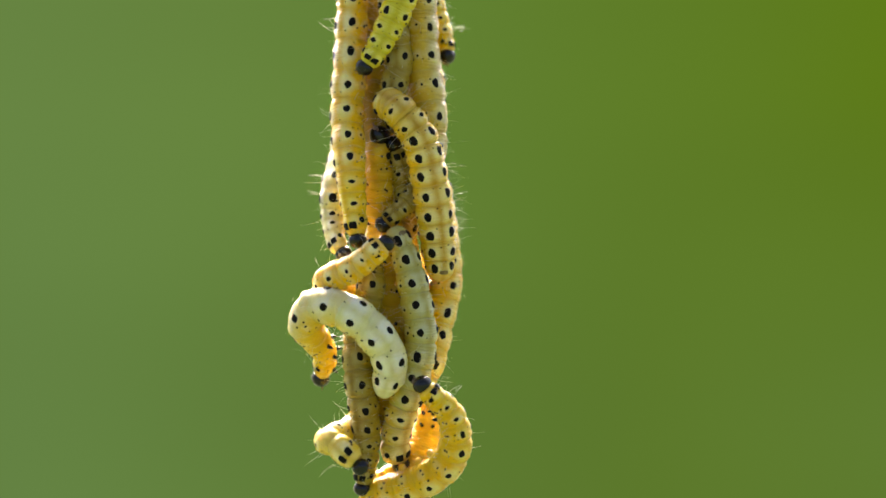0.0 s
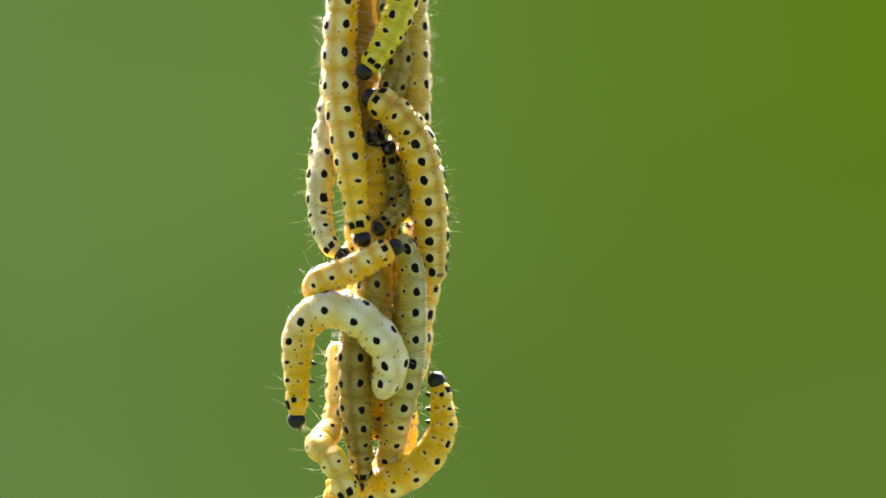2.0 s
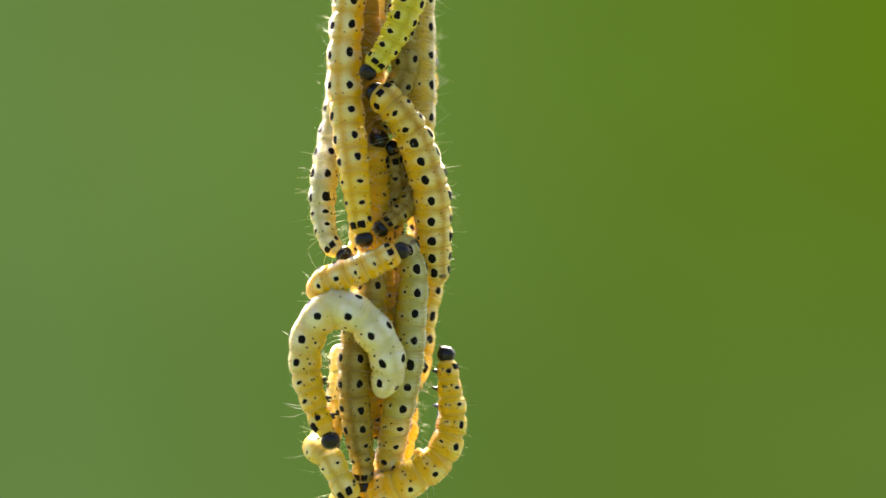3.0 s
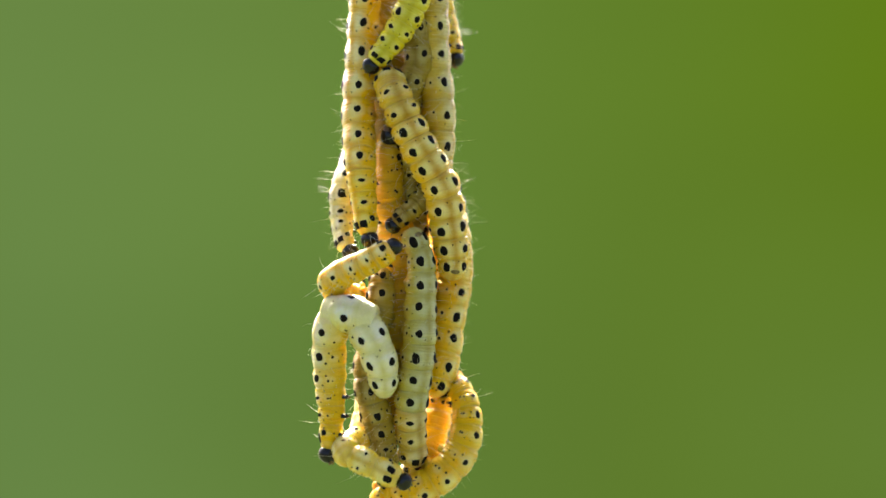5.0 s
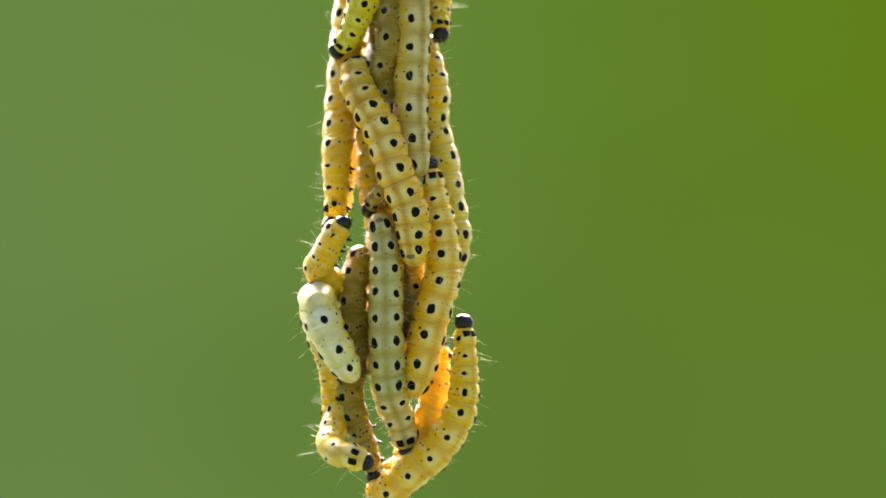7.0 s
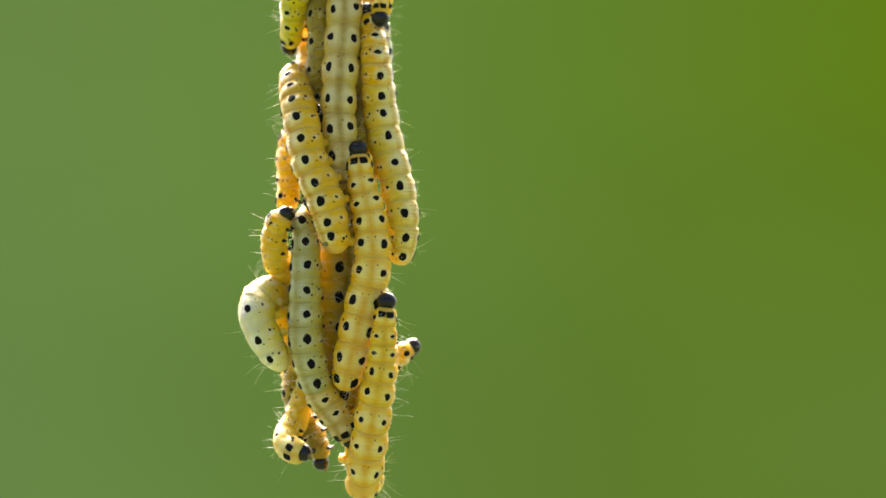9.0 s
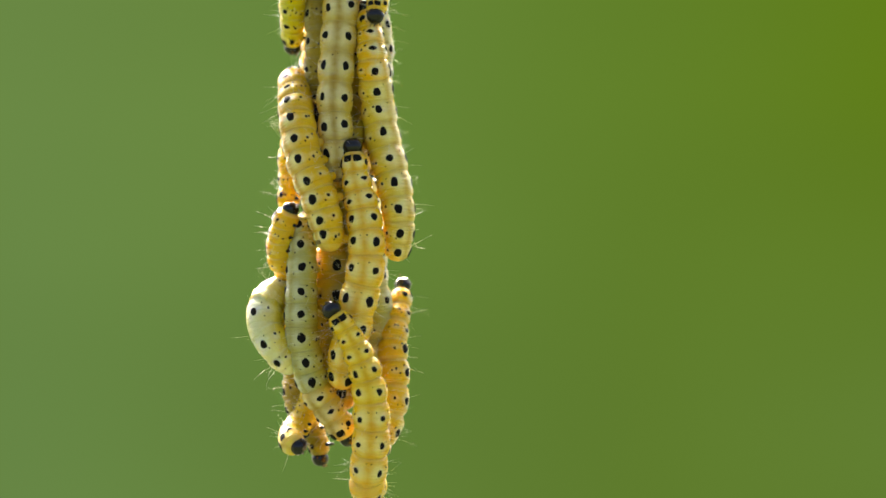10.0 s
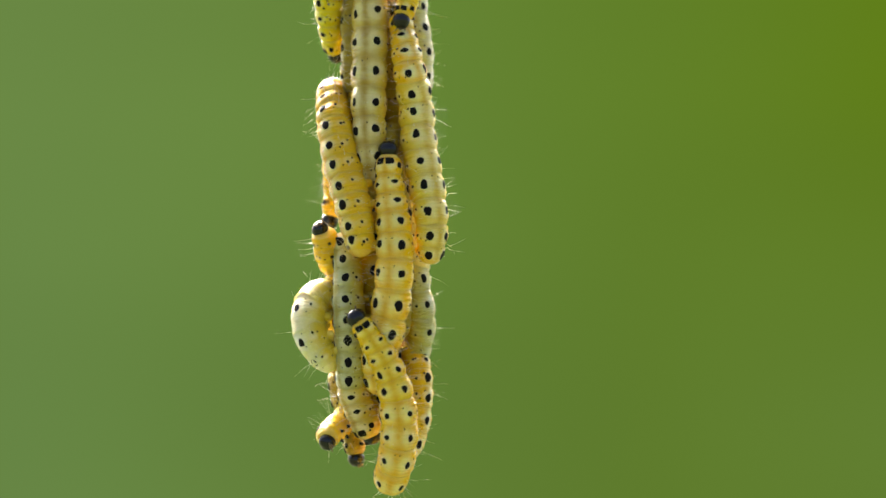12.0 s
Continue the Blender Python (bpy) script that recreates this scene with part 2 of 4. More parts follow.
class Segment:
    """The shape of one body ring: radius r_low to r_high from fold to fold, half length h (metres), axis z towards the head, back towards y.
    reach: the share of h at which the next ring's skin takes over."""

    def __init__(self, r_low, r_high, h, seed, reach, last=False):
        self.a, self.b, self.h, self.seed, self.reach, self.last = r_low, r_high, h, seed, reach, last
        rng = random.Random(int(seed * 1000))
        self.notch = rng.uniform(0.085, 0.135)
        # each ring is folded into five or six narrow annulets
        self.creases = [(at + rng.uniform(-0.05, 0.05), rng.uniform(*deep), rng.uniform(0.05, 0.085)) for at, deep in
                        ((-0.80, (0.008, 0.022)), (-0.52, (0.026, 0.044)), (-0.24, (0.006, 0.022)), (0.08, (0.002, 0.014)), (0.42, (0.020, 0.036)), (0.72, (0.010, 0.028)))]

    def radius(self, z, phi):
        u, v = z / self.h, z / self.h / self.reach
        r = self.a + (self.b - self.a) * max(-0.3, min(1.3, (v + 1) / 2))
        c, s = math.cos(phi), math.sin(phi)
        if self.last and u < 0:
            f = math.sqrt(max(0.0, 1 - (u * 0.999) ** 2)) ** 0.8
        elif abs(v) <= 1:
            f = 1.0 - self.notch * abs(v) ** 2.7
        else:
            f = 1.0 - self.notch - 0.22 * ((abs(u) - self.reach) / (1 - self.reach)) ** 0.9
        wave = 0.16 * noise.noise(Vector((c * 1.4, s * 1.4, self.seed * 5.1)))
        if not (self.last and u < -0.3):
            for at, deep, wide in self.creases:
                f -= 1.35 * deep * (0.75 + 0.5 * noise.noise(Vector((c * 2.3, s * 2.3, at * 9 + self.seed)))) * math.exp(-((v - at - wave) / wide) ** 2)
        # soft swelling along the flank, and one under each large spot
        f += 0.035 * math.exp(-((abs(s) - 0.92) / 0.12) ** 2) * max(0.0, 1 - v * v) * (1 if c < 0.5 else 0)
        f += 0.016 * math.exp(-((abs(phi if phi <= math.pi else phi - 2 * math.pi) - 0.65) / 0.22) ** 2 - (v / 0.4) ** 2)
        f += 0.040 * noise.noise(Vector((c * 2.1, s * 2.1, u * 1.8 + self.seed * 7.3)))
        f += 0.030 * noise.noise(Vector((c * 5.5, s * 5.5, u * 5 + self.seed * 3.1)))
        return r * f * (1 - 0.05 * max(0.0, -c))

    def point(self, z, phi, lift=0.0):
        r = self.radius(z, phi) + lift
        return (math.sin(phi) * r, math.cos(phi) * r, z)

    def mesh(self, name, mat, parent):
        rings, sides = 43, 36
        verts = [self.point(self.h * (2 * i / (rings - 1) - 1) * 0.9999, 2 * math.pi * j / sides - math.pi) for i in range(rings) for j in range(sides)]
        ob = part(name, verts, lathe(rings, sides), mat, parent)
        # U: once round the body with the back in the middle; V: from fold to fold
        uv = ob.data.uv_layers.new(name="skin")
        flat = []
        for poly in ob.data.polygons:
            seam = max(k % sides for k in poly.vertices) == sides - 1
            for k in poly.vertices:
                flat += [1.0 if seam and k % sides == 0 else (k % sides) / sides, 0.5 + 0.5 * verts[k][2] / self.h / self.reach]
        uv.data.foreach_set("uv", flat)
        return ob

    def patch(self, name, z, phi, w, d, mat, parent, rng, square=0.0, lift=0.000022, label=""):
        """A slightly raised plate on the skin, w wide round the body and d long; square: how far from an oval, below 0 towards a diamond."""
        n = 16
        verts = [self.point(z, phi, lift * 1.6)]
        raw = [rng.uniform(0.72, 1.22) for _ in range(n)]
        wob = [0.5 * raw[j] + 0.25 * (raw[j - 1] + raw[(j + 1) % n]) for j in range(n)]
        for k, (s, up) in enumerate(((0.6, 1.5), (0.9, 1.0), (1.02, -0.8))):
            for j in range(n):
                a = 2 * math.pi * j / n
                c, q = math.cos(a), math.sin(a)
                e = (1 - square) + square / max(abs(c), abs(q)) if square >= 0 else (1 + square) - square / (abs(c) + abs(q))
                zz = max(-self.h * 0.97, min(self.h * 0.97, z + q * d / 2 * s * e * wob[j]))
                ph = phi + c * w / 2 * s * e * wob[j] / max(self.radius(zz, phi), 1e-5)
                verts.append(self.point(zz, ph, lift * up))
        faces = [(0, 1 + (j + 1) % n, 1 + j) for j in range(n)]
        for k in range(2):
            faces += [(1 + k * n + j, 1 + k * n + (j + 1) % n, 1 + (k + 1) * n + (j + 1) % n, 1 + (k + 1) * n + j) for j in range(n)]
        return part(name, verts, faces, mat, parent, label)


def bristles(seg, parent, rng, count, longest):
    """Fine stiff hairs that stand on one ring."""
    verts, faces = [], []
    for _ in range(count):
        phi = rng.choice((-1, 1)) * rng.choice((0.3, 0.65, 1.05, 1.25, 1.4, 1.6, 1.8, 2.0)) + rng.uniform(-0.1, 0.1)
        z = rng.uniform(-0.6, 0.6) * seg.h
        p = Vector(seg.point(z, phi, -0.00004))
        out = Vector((math.sin(phi), math.cos(phi), rng.uniform(-0.6, 0.6))).normalized()
        bend = Vector((rng.uniform(-1, 1), rng.uniform(-1, 1), rng.uniform(-1, 1))) * 0.28
        side = out.orthogonal().normalized()
        other = out.cross(side)
        length = longest * rng.uniform(0.35, 1.0)
        base = len(verts)
        for k, thick in enumerate((0.0000075, 0.000006, 0.0000025)):
            s = k / 2
            c = p + (out * s + bend * s * s) * length
            for a in (0, 2.1, 4.2):
                verts.append(c + (side * math.cos(a) + other * math.sin(a)) * thick)
        for k in range(2):
            faces += [(base + k * 3 + j, base + k * 3 + (j + 1) % 3, base + k * 3 + 3 + (j + 1) % 3, base + k * 3 + 3 + j) for j in range(3)]
        faces.append((base + 6, base + 7, base + 8))
    ob = part("bristles", verts, faces, HAIR, parent, "fine pale bristles")
    return tagged(ob, kind="stuff")


def speckles(seg, parent, rng):
    """Tiny dark dots scattered between the large spots."""
    verts, faces = [], []
    for phi0, z0, s in ((0.22, 0.45, 0.00005), (1.05, 0.3, 0.000075), (1.3, -0.25, 0.00006), (1.75, 0.1, 0.00008), (0.95, -0.35, 0.00005), (2.1, -0.1, 0.00006)):
        for sign in (-1, 1):
            if rng.random() < 0.35:
                continue
            phi, z = sign * (phi0 + rng.uniform(-0.1, 0.1)), (z0 + rng.uniform(-0.12, 0.12)) * seg.h
            r, base, s2 = seg.radius(z, phi), len(verts), s * rng.uniform(0.6, 1.25)
            verts.append(seg.point(z, phi, 0.00002))
            for j in range(7):
                a = 2 * math.pi * j / 7
                verts.append(seg.point(z + math.sin(a) * s2, phi + math.cos(a) * s2 / r, 0.000004))
            faces += [(base, base + 1 + (j + 1) % 7, base + 1 + j) for j in range(7)]
    ob = part("speckle", verts, faces, SPOT, parent, "tiny black specks")
    return tagged(ob, kind="stuff")


def stump(name, foot, way, r0, r1, length, mat, parent, label=""):
    """A short tapered leg from foot along way, with a rounded tip."""
    way = Vector(way).normalized()
    side = way.orthogonal().normalized()
    other = way.cross(side)
    verts = []
    for s, r in ((0, r0), (0.3, r0 * 0.95), (0.65, (r0 + r1) / 2), (0.88, r1), (1.0, r1 * 0.55)):
        for j in range(8):
            a = 2 * math.pi * j / 8
            verts.append(Vector(foot) + way * s * length + (side * math.cos(a) + other * math.sin(a)) * r)
    ob = part(name, verts, lathe(5, 8), mat, parent, label)
    uv = ob.data.uv_layers.new(name="skin")
    uv.data.foreach_set("uv", [0.2, 0.5] * len(ob.data.loops))
    return ob


def head_part(r, parent, rng):
    """A glossy two-lobed head capsule with jaws and short feelers; the face looks along z."""
    rings, sides = 15, 24
    verts = []
    for i in range(rings):
        th = math.pi * i / (rings - 1)
        for j in range(sides):
            ph = 2 * math.pi * j / sides
            d = Vector((math.sin(th) * math.sin(ph), math.sin(th) * math.cos(ph), -math.cos(th)))
            groove = 1 - 0.07 * math.exp(-(d.x / 0.13) ** 2) * max(0.0, d.y + 0.5)
            verts.append(Vector((d.x * 1.04, d.y * 1.0 - 0.06 * max(0, d.z), d.z * 0.92)) * r * groove)
    head = part("head", verts, lathe(rings, sides), BLACK, parent, "glossy black head capsule")
    face = []
    for i in range(7):
        for j in range(12):
            a, s = 2 * math.pi * j / 12, (1.0, 0.98, 0.9, 0.75, 0.55, 0.3, 0.05)[i]
            face.append((math.cos(a) * s * r * 0.38, -r * 0.48 + math.sin(a) * s * r * 0.26, r * (0.62 + 0.07 * i)))
    part("mouthparts", face, lathe(7, 12), FACE, head, "brown jaws and upper lip")
    for sx in (-1, 1):
        stump("antenna", (sx * r * 0.45, -r * 0.42, r * 0.66), (sx * 0.5, -0.3, 1), r * 0.09, r * 0.04, r * 0.5, FACE, head, "short pale feeler")
    return head


def spline(points, count=160):
    """Points evenly along a smooth line through the given ones, with the tangents (from tail to head)."""
    p = [Vector(q) for q in points]
    p = [p[0] * 2 - p[1]] + p + [p[-1] * 2 - p[-2]]
    out = []
    for i in range(1, len(p) - 2):
        for k in range(24):
            s = k / 24
            out.append(0.5 * (2 * p[i] + (p[i + 1] - p[i - 1]) * s + (2 * p[i - 1] - 5 * p[i] + 4 * p[i + 1] - p[i + 2]) * s * s
                              + (3 * p[i] - p[i - 1] - 3 * p[i + 1] + p[i + 2]) * s ** 3))
    out.append(p[-2])
    run = [0.0]
    for a, b in zip(out, out[1:]):
        run.append(run[-1] + (b - a).length)
    return out, run


def along(line, f):
    out, run = line
    s = max(0.0, min(1.0, f)) * run[-1]
    k = min(max(int(np.searchsorted(run, s)), 1), len(out) - 1)
    w = (s - run[k - 1]) / max(run[k] - run[k - 1], 1e-9)
    return out[k - 1].lerp(out[k], w)


def station(line, f, backs):
    """The pose of a ring at the fraction f of the body, behind the head, in the bundle's space (mm)."""
    at = along(line, f)
    way = (along(line, f - 0.035) - along(line, f + 0.035)).normalized()
    g = f * (len(backs) - 1)
    k = min(int(g), len(backs) - 2) if len(backs) > 1 else 0
    ref = Vector(backs[k]).lerp(Vector(backs[min(k + 1, len(backs) - 1)]), g - k)
    y = (ref - way * ref.dot(way)).normalized()
    x = y.cross(way)
    m = Matrix((x, y, way)).transposed().to_4x4()
    m.translation = at - way * min(0.0, f) * line[1][-1]
    return m


# body width of each ring behind the head, as a share of the widest
GIRTH = (0.68, 0.78, 0.87, 0.95, 1.0, 1.02, 1.03, 1.02, 1.0, 0.97, 0.90, 0.78, 0.56)
# length of each ring, the same way
PITCH = (0.65, 0.70, 0.72, 0.78, 0.95, 1.08, 1.10, 1.10, 1.08, 1.0, 0.82, 0.62)
MOVES = []


def caterpillar(seed, r, spines, backs, skins, count, label, slim=1.0, legs=True, lap=0.70, stout=0.0, taper=0.0, spots=1.0):
    """One larva: an Empty with a head and count rings, each ring with its spots, specks and hairs. spines: for each time the line of
    the body from head to tail, in mm in the bundle's space. backs: which way its back faces, from head to tail. slim: how much
    thinner the front is than usual. legs: whether they show. lap: how far the rings reach into one another.
    stout: how far the front is as thick and as long in its rings as the rest. taper: how much thinner the hind end is than usual. spots: their size. Where the body rolls, backs holds a list for each time."""
    rng = random.Random(seed)
    lines = {t: spline(p) for t, p in spines.items()}
    mid = sum(lines[t][1][-1] for t in lines) / len(lines)
    first = lines[min(lines)]
    centre = along(first, 0.5)
    body = new("caterpillar")
    body.empty_display_size = 0.002
    tagged(body, label, "caterpillar", "caterpillars of the hanging bundle")
    girth = GIRTH[:count - 1] + GIRTH[-2:]
    girth = [g + (1 - g) * stout * (k < count * 0.6) for k, g in enumerate(girth)]
    girth = [g * (1 - taper * max(0.0, k / count - 0.4) / 0.6) for k, g in enumerate(girth)]
    girth = [g * min(1.0, slim + (1 - slim) * k / (count * 0.6)) for k, g in enumerate(girth)]
    pitch = PITCH[:count - 1] + PITCH[-1:]
    pitch = [p + (1 - p) * stout for p in pitch]
    unit = mid / (sum(pitch) + 0.5)
    r = r * 0.965 * MM
    fractions = [(0.615 - 0.65 * lap) * unit / mid]
    run = 0.5
    for p in pitch:
        fractions.append((run + p / 2) * unit / mid)
        run += p
    rings = []
    head = head_part(max(r * 0.52, 0.60 * MM), body, rng)
    rings.append(head)
    for i in range(count):
        last = i == count - 1
        hi, lo = girth[i], girth[i + 1]
        half = pitch[i] * unit * lap * MM
        seg = Segment((hi + lo) / 2 * r if not last else r * 0.70, (hi + girth[max(i - 1, 0)]) / 2 * r, half * (1.15 if last else 1), seed + i * 0.37, 0.5 / lap / (1.15 if last else 1), last)
        mat = skins[min(len(skins) - 1, int(i / count * len(skins)))]
        ring = seg.mesh("segment", mat, body)
        rings.append(ring)
        thorax = i < 3
        size = r * spots * (0.37 if thorax else 0.47) * rng.uniform(0.9, 1.1)
        if i == 0:
            for s in (-1, 1):
                seg.patch("plate", seg.h * 0.38, s * 0.40, r * 0.48, seg.h * 0.62, SPOT, ring, rng, 0.75, label="black neck plate")
                seg.patch("spot", 0, s * 1.25, size, size, SPOT, ring, rng)
        else:
            for s in (-1, 1):
                tall = 0.8 if thorax else rng.uniform(1.0, 1.3)
                seg.patch("spot", seg.h * rng.uniform(-0.08, 0.12), s * (0.68 + rng.uniform(-0.05, 0.05)), size * (1.25 if thorax else 1), size * tall, SPOT, ring, rng, -0.45 if thorax else 0.0)
                seg.patch("spot", seg.h * rng.uniform(-0.1, 0.2), s * (1.5 + rng.uniform(-0.08, 0.08)), size * 0.34, size * 0.40, SPOT, ring, rng)
        if last and mat in (TAN, OLIVE, GREY, SHADED_BROWN, CREAM):
            seg.patch("plate", -seg.h * 0.35, 0.0, r * 0.55, seg.h * 0.34, PLATE, ring, rng, 0.2, label="brownish plate at the rear")
        speckles(seg, ring, rng)
        bristles(seg, ring, rng, 12 if last else 8, 0.0018 if i == 0 or last else 0.0015)
        if thorax and legs:
            for s in (-1, 1):
                stump("leg", seg.point(0, math.pi - s * 0.42, -0.1 * r), (s * 0.35, -1, 0.35), r * 0.13, r * 0.045, r * 0.42, BLACK, ring, "short jointed black leg")
        elif legs and (last or i in (5, 6, 7, 8)):
            for s in (-1, 1):
                stump("proleg", seg.point(-seg.h * 0.1, math.pi - s * 0.45, -0.2 * r), (s * 0.2, -1, 0), r * 0.26, r * 0.2, r * 0.48, mat, ring, "soft stubby false leg")
    base = Matrix.Translation(centre * MM)
    MOVES.append((body, [(row[0], bundle(row) @ base) for row in SWING]))
    for ring, f in zip(rings, fractions):
        poses = []
        for t, line in sorted(lines.items()):
            m = station(line, f, backs[t] if isinstance(backs, dict) else backs)
            m.translation = (m.translation - centre) * MM
            poses.append((t, m))
        ring.matrix_basis = poses[0][1]
        if len(poses) > 1:
            MOVES.append((ring, poses))
    return body


caterpillar(3, 1.25,
        {0: [(-2.6, -2.8, 0.1), (-3.0, -2.3, 2.2), (-3.5, -2.1, 5.3), (-4.1, -0.3, 9.4), (-4.2, 0.3, 13.4), (-4.3, 0.7, 17.5), (-4.3, 0.3, 21.5)],
         2.5: [(-2.5, -2.8, 0.5), (-3.0, -2.3, 2.6), (-3.6, -2.0, 5.5), (-4.1, -0.3, 9.3), (-4.6, 0.4, 13.2), (-4.6, 0.8, 17.3), (-4.6, 0.4, 21.2)],
         5.5: [(-2.4, -2.8, 0.2), (-2.9, -2.3, 2.4), (-3.4, -2.1, 5.3), (-4.1, -0.3, 9.4), (-4.2, 0.3, 13.5), (-4.3, 0.7, 17.7), (-4.2, 0.3, 21.6)],
         6.5: [(-2.6, -2.8, 0.3), (-2.7, -2.2, 2.3), (-3.0, -1.9, 5.1), (-4.1, -0.3, 9.2), (-4.3, 0.3, 13.4), (-4.4, 0.8, 17.5), (-4.3, 0.3, 21.5)]},
        [(-0.60, -0.80, 0)], [YELLOW, HONEY, GOLD, GOLD], 12,
        "long cream and yellow caterpillar hanging head down")

caterpillar(20, 1.38,
        {0: [(-1.6, -0.6, 10.1), (-0.7, -2.3, 9.8), (1.1, -2.2, 7.8), (2.0, -1.8, 4.9), (2.6, -1.1, 2.2), (3.0, -0.7, -0.2), (3.2, -0.7, -1.7)],
         2.5: [(-2.8, -1.3, 10.9), (-1.4, -2.1, 10.1), (0.6, -2.1, 8.1), (2.0, -1.9, 4.9), (2.7, -1.2, 2.2), (3.2, -0.7, -0.2), (3.5, -0.8, -1.6)],
         5.5: [(-2.2, -0.5, 12.3), (-1.6, -2.3, 10.7), (0.2, -2.3, 7.5), (2.0, -1.8, 4.7), (2.7, -1.1, 2.3), (3.2, -0.7, -0.2), (3.2, -0.7, -1.6)],
         6.5: [(-2.5, -0.5, 12.4), (-1.6, -2.2, 10.5), (0.7, -2.1, 7.1), (1.8, -1.9, 4.6), (2.6, -1.1, 1.9), (2.8, -0.8, -0.9), (2.9, -0.9, -1.9)],
         9.5: [(-3.6, -1.6, 10.3), (-1.5, -2.0, 9.8), (0.8, -2.3, 7.3), (1.9, -2.0, 4.2), (2.6, -1.2, 1.8), (3.0, -0.6, -0.8), (3.2, -0.6, -1.8)],
         12: [(-3.6, -2.0, 9.9), (-1.5, -2.1, 9.5), (0.8, -2.0, 7.3), (1.9, -1.6, 4.4), (2.7, -1.0, 1.8), (3.0, -0.6, -0.8), (3.2, -0.6, -1.8)]},
        [(0.3, -0.95, 0)], [TAN, CREAM, CREAM, CREAM], 11,
        "plump tan caterpillar with a dark line along its back", stout=0.55)

caterpillar(37, 1.30,
        {0: [(1.4, -0.1, -15.4), (0.8, -0.6, -13.7), (1.2, -1.4, -11.0), (2.1, -1.9, -6.9), (1.7, -2.0, -3.8), (0.6, -1.9, -0.3), (-0.2, -2.0, 1.2)],
         2.5: [(1.4, -0.1, -15.7), (1.5, -0.7, -14.0), (1.5, -1.5, -11.1), (1.7, -2.0, -7.8), (1.6, -2.0, -4.2), (1.4, -2.0, -1.1), (0.4, -2.1, 1.0)],
         5.5: [(1.5, -0.1, -15.5), (1.4, -0.6, -13.8), (1.1, -1.5, -11.0), (1.4, -2.0, -7.0), (1.3, -2.0, -3.9), (1.0, -1.9, -0.4), (0.3, -2.0, 1.2)],
         6.5: [(1.8, -0.0, -15.4), (1.6, -0.4, -13.6), (1.3, -1.4, -10.8), (1.4, -2.0, -7.2), (1.3, -2.0, -3.7), (0.9, -1.9, -0.6), (0.5, -1.9, 1.2)],
         9.5: [(1.2, 1.2, -15.5), (1.3, 0.1, -13.8), (1.2, -1.3, -11.7), (1.5, -2.3, -8.3), (1.4, -2.3, -4.8), (0.9, -2.1, -1.6), (0.1, -2.2, 0.2)],
         12: [(0.9, -0.2, -14.9), (1.2, -0.8, -13.4), (1.3, -1.4, -11.4), (1.6, -1.4, -8.6), (1.5, -1.5, -5.6), (0.9, -1.5, -2.7), (0.2, -1.8, -0.8)]},
        [(0.62, -0.79, 0)], [GREY, OLIVE, OLIVE, OLIVE], 11,
        "greyish olive caterpillar hanging head down", taper=0.22, stout=0.45)

caterpillar(54, 1.36,
        {0: [(2.6, 1.4, 5.8), (2.9, 1.5, 3.3), (3.2, 1.9, 0.7), (3.5, 1.8, -2.2), (3.1, 1.3, -5.0), (2.8, 0.6, -7.4), (2.2, 0.3, -9.9)],
         2.5: [(2.7, 1.4, 5.9), (3.0, 1.5, 3.5), (3.3, 1.8, 0.8), (3.5, 1.7, -1.9), (3.1, 1.3, -4.3), (2.9, 0.6, -7.4), (2.3, 0.3, -9.8)],
         5.5: [(2.8, 1.4, 4.8), (3.0, 1.5, 2.8), (3.3, 1.9, 0.6), (3.4, 1.7, -2.2), (3.1, 1.3, -5.0), (3.0, 0.6, -7.8), (2.5, 0.3, -10.0)],
         6.5: [(2.5, 1.3, 5.2), (2.9, 1.5, 2.7), (3.3, 1.9, -0.0), (3.5, 1.8, -2.8), (3.1, 1.3, -5.2), (2.7, 0.5, -8.8), (2.2, 0.2, -10.8)],
         9.5: [(2.6, 1.2, 5.4), (2.9, 1.4, 2.9), (3.3, 1.9, -0.2), (3.5, 1.9, -3.0), (3.1, 1.3, -6.1), (2.8, 0.6, -9.2), (2.3, 0.2, -11.4)],
         12: [(2.7, 1.6, 5.5), (3.0, 1.6, 2.6), (3.3, 1.8, -0.5), (3.5, 1.7, -3.2), (3.1, 1.3, -5.9), (2.8, 0.5, -9.0), (2.3, 0.3, -11.4)]},
        [(0.95, -0.33, 0)], [HONEY], 10,
        "golden caterpillar clinging with its black head upward")

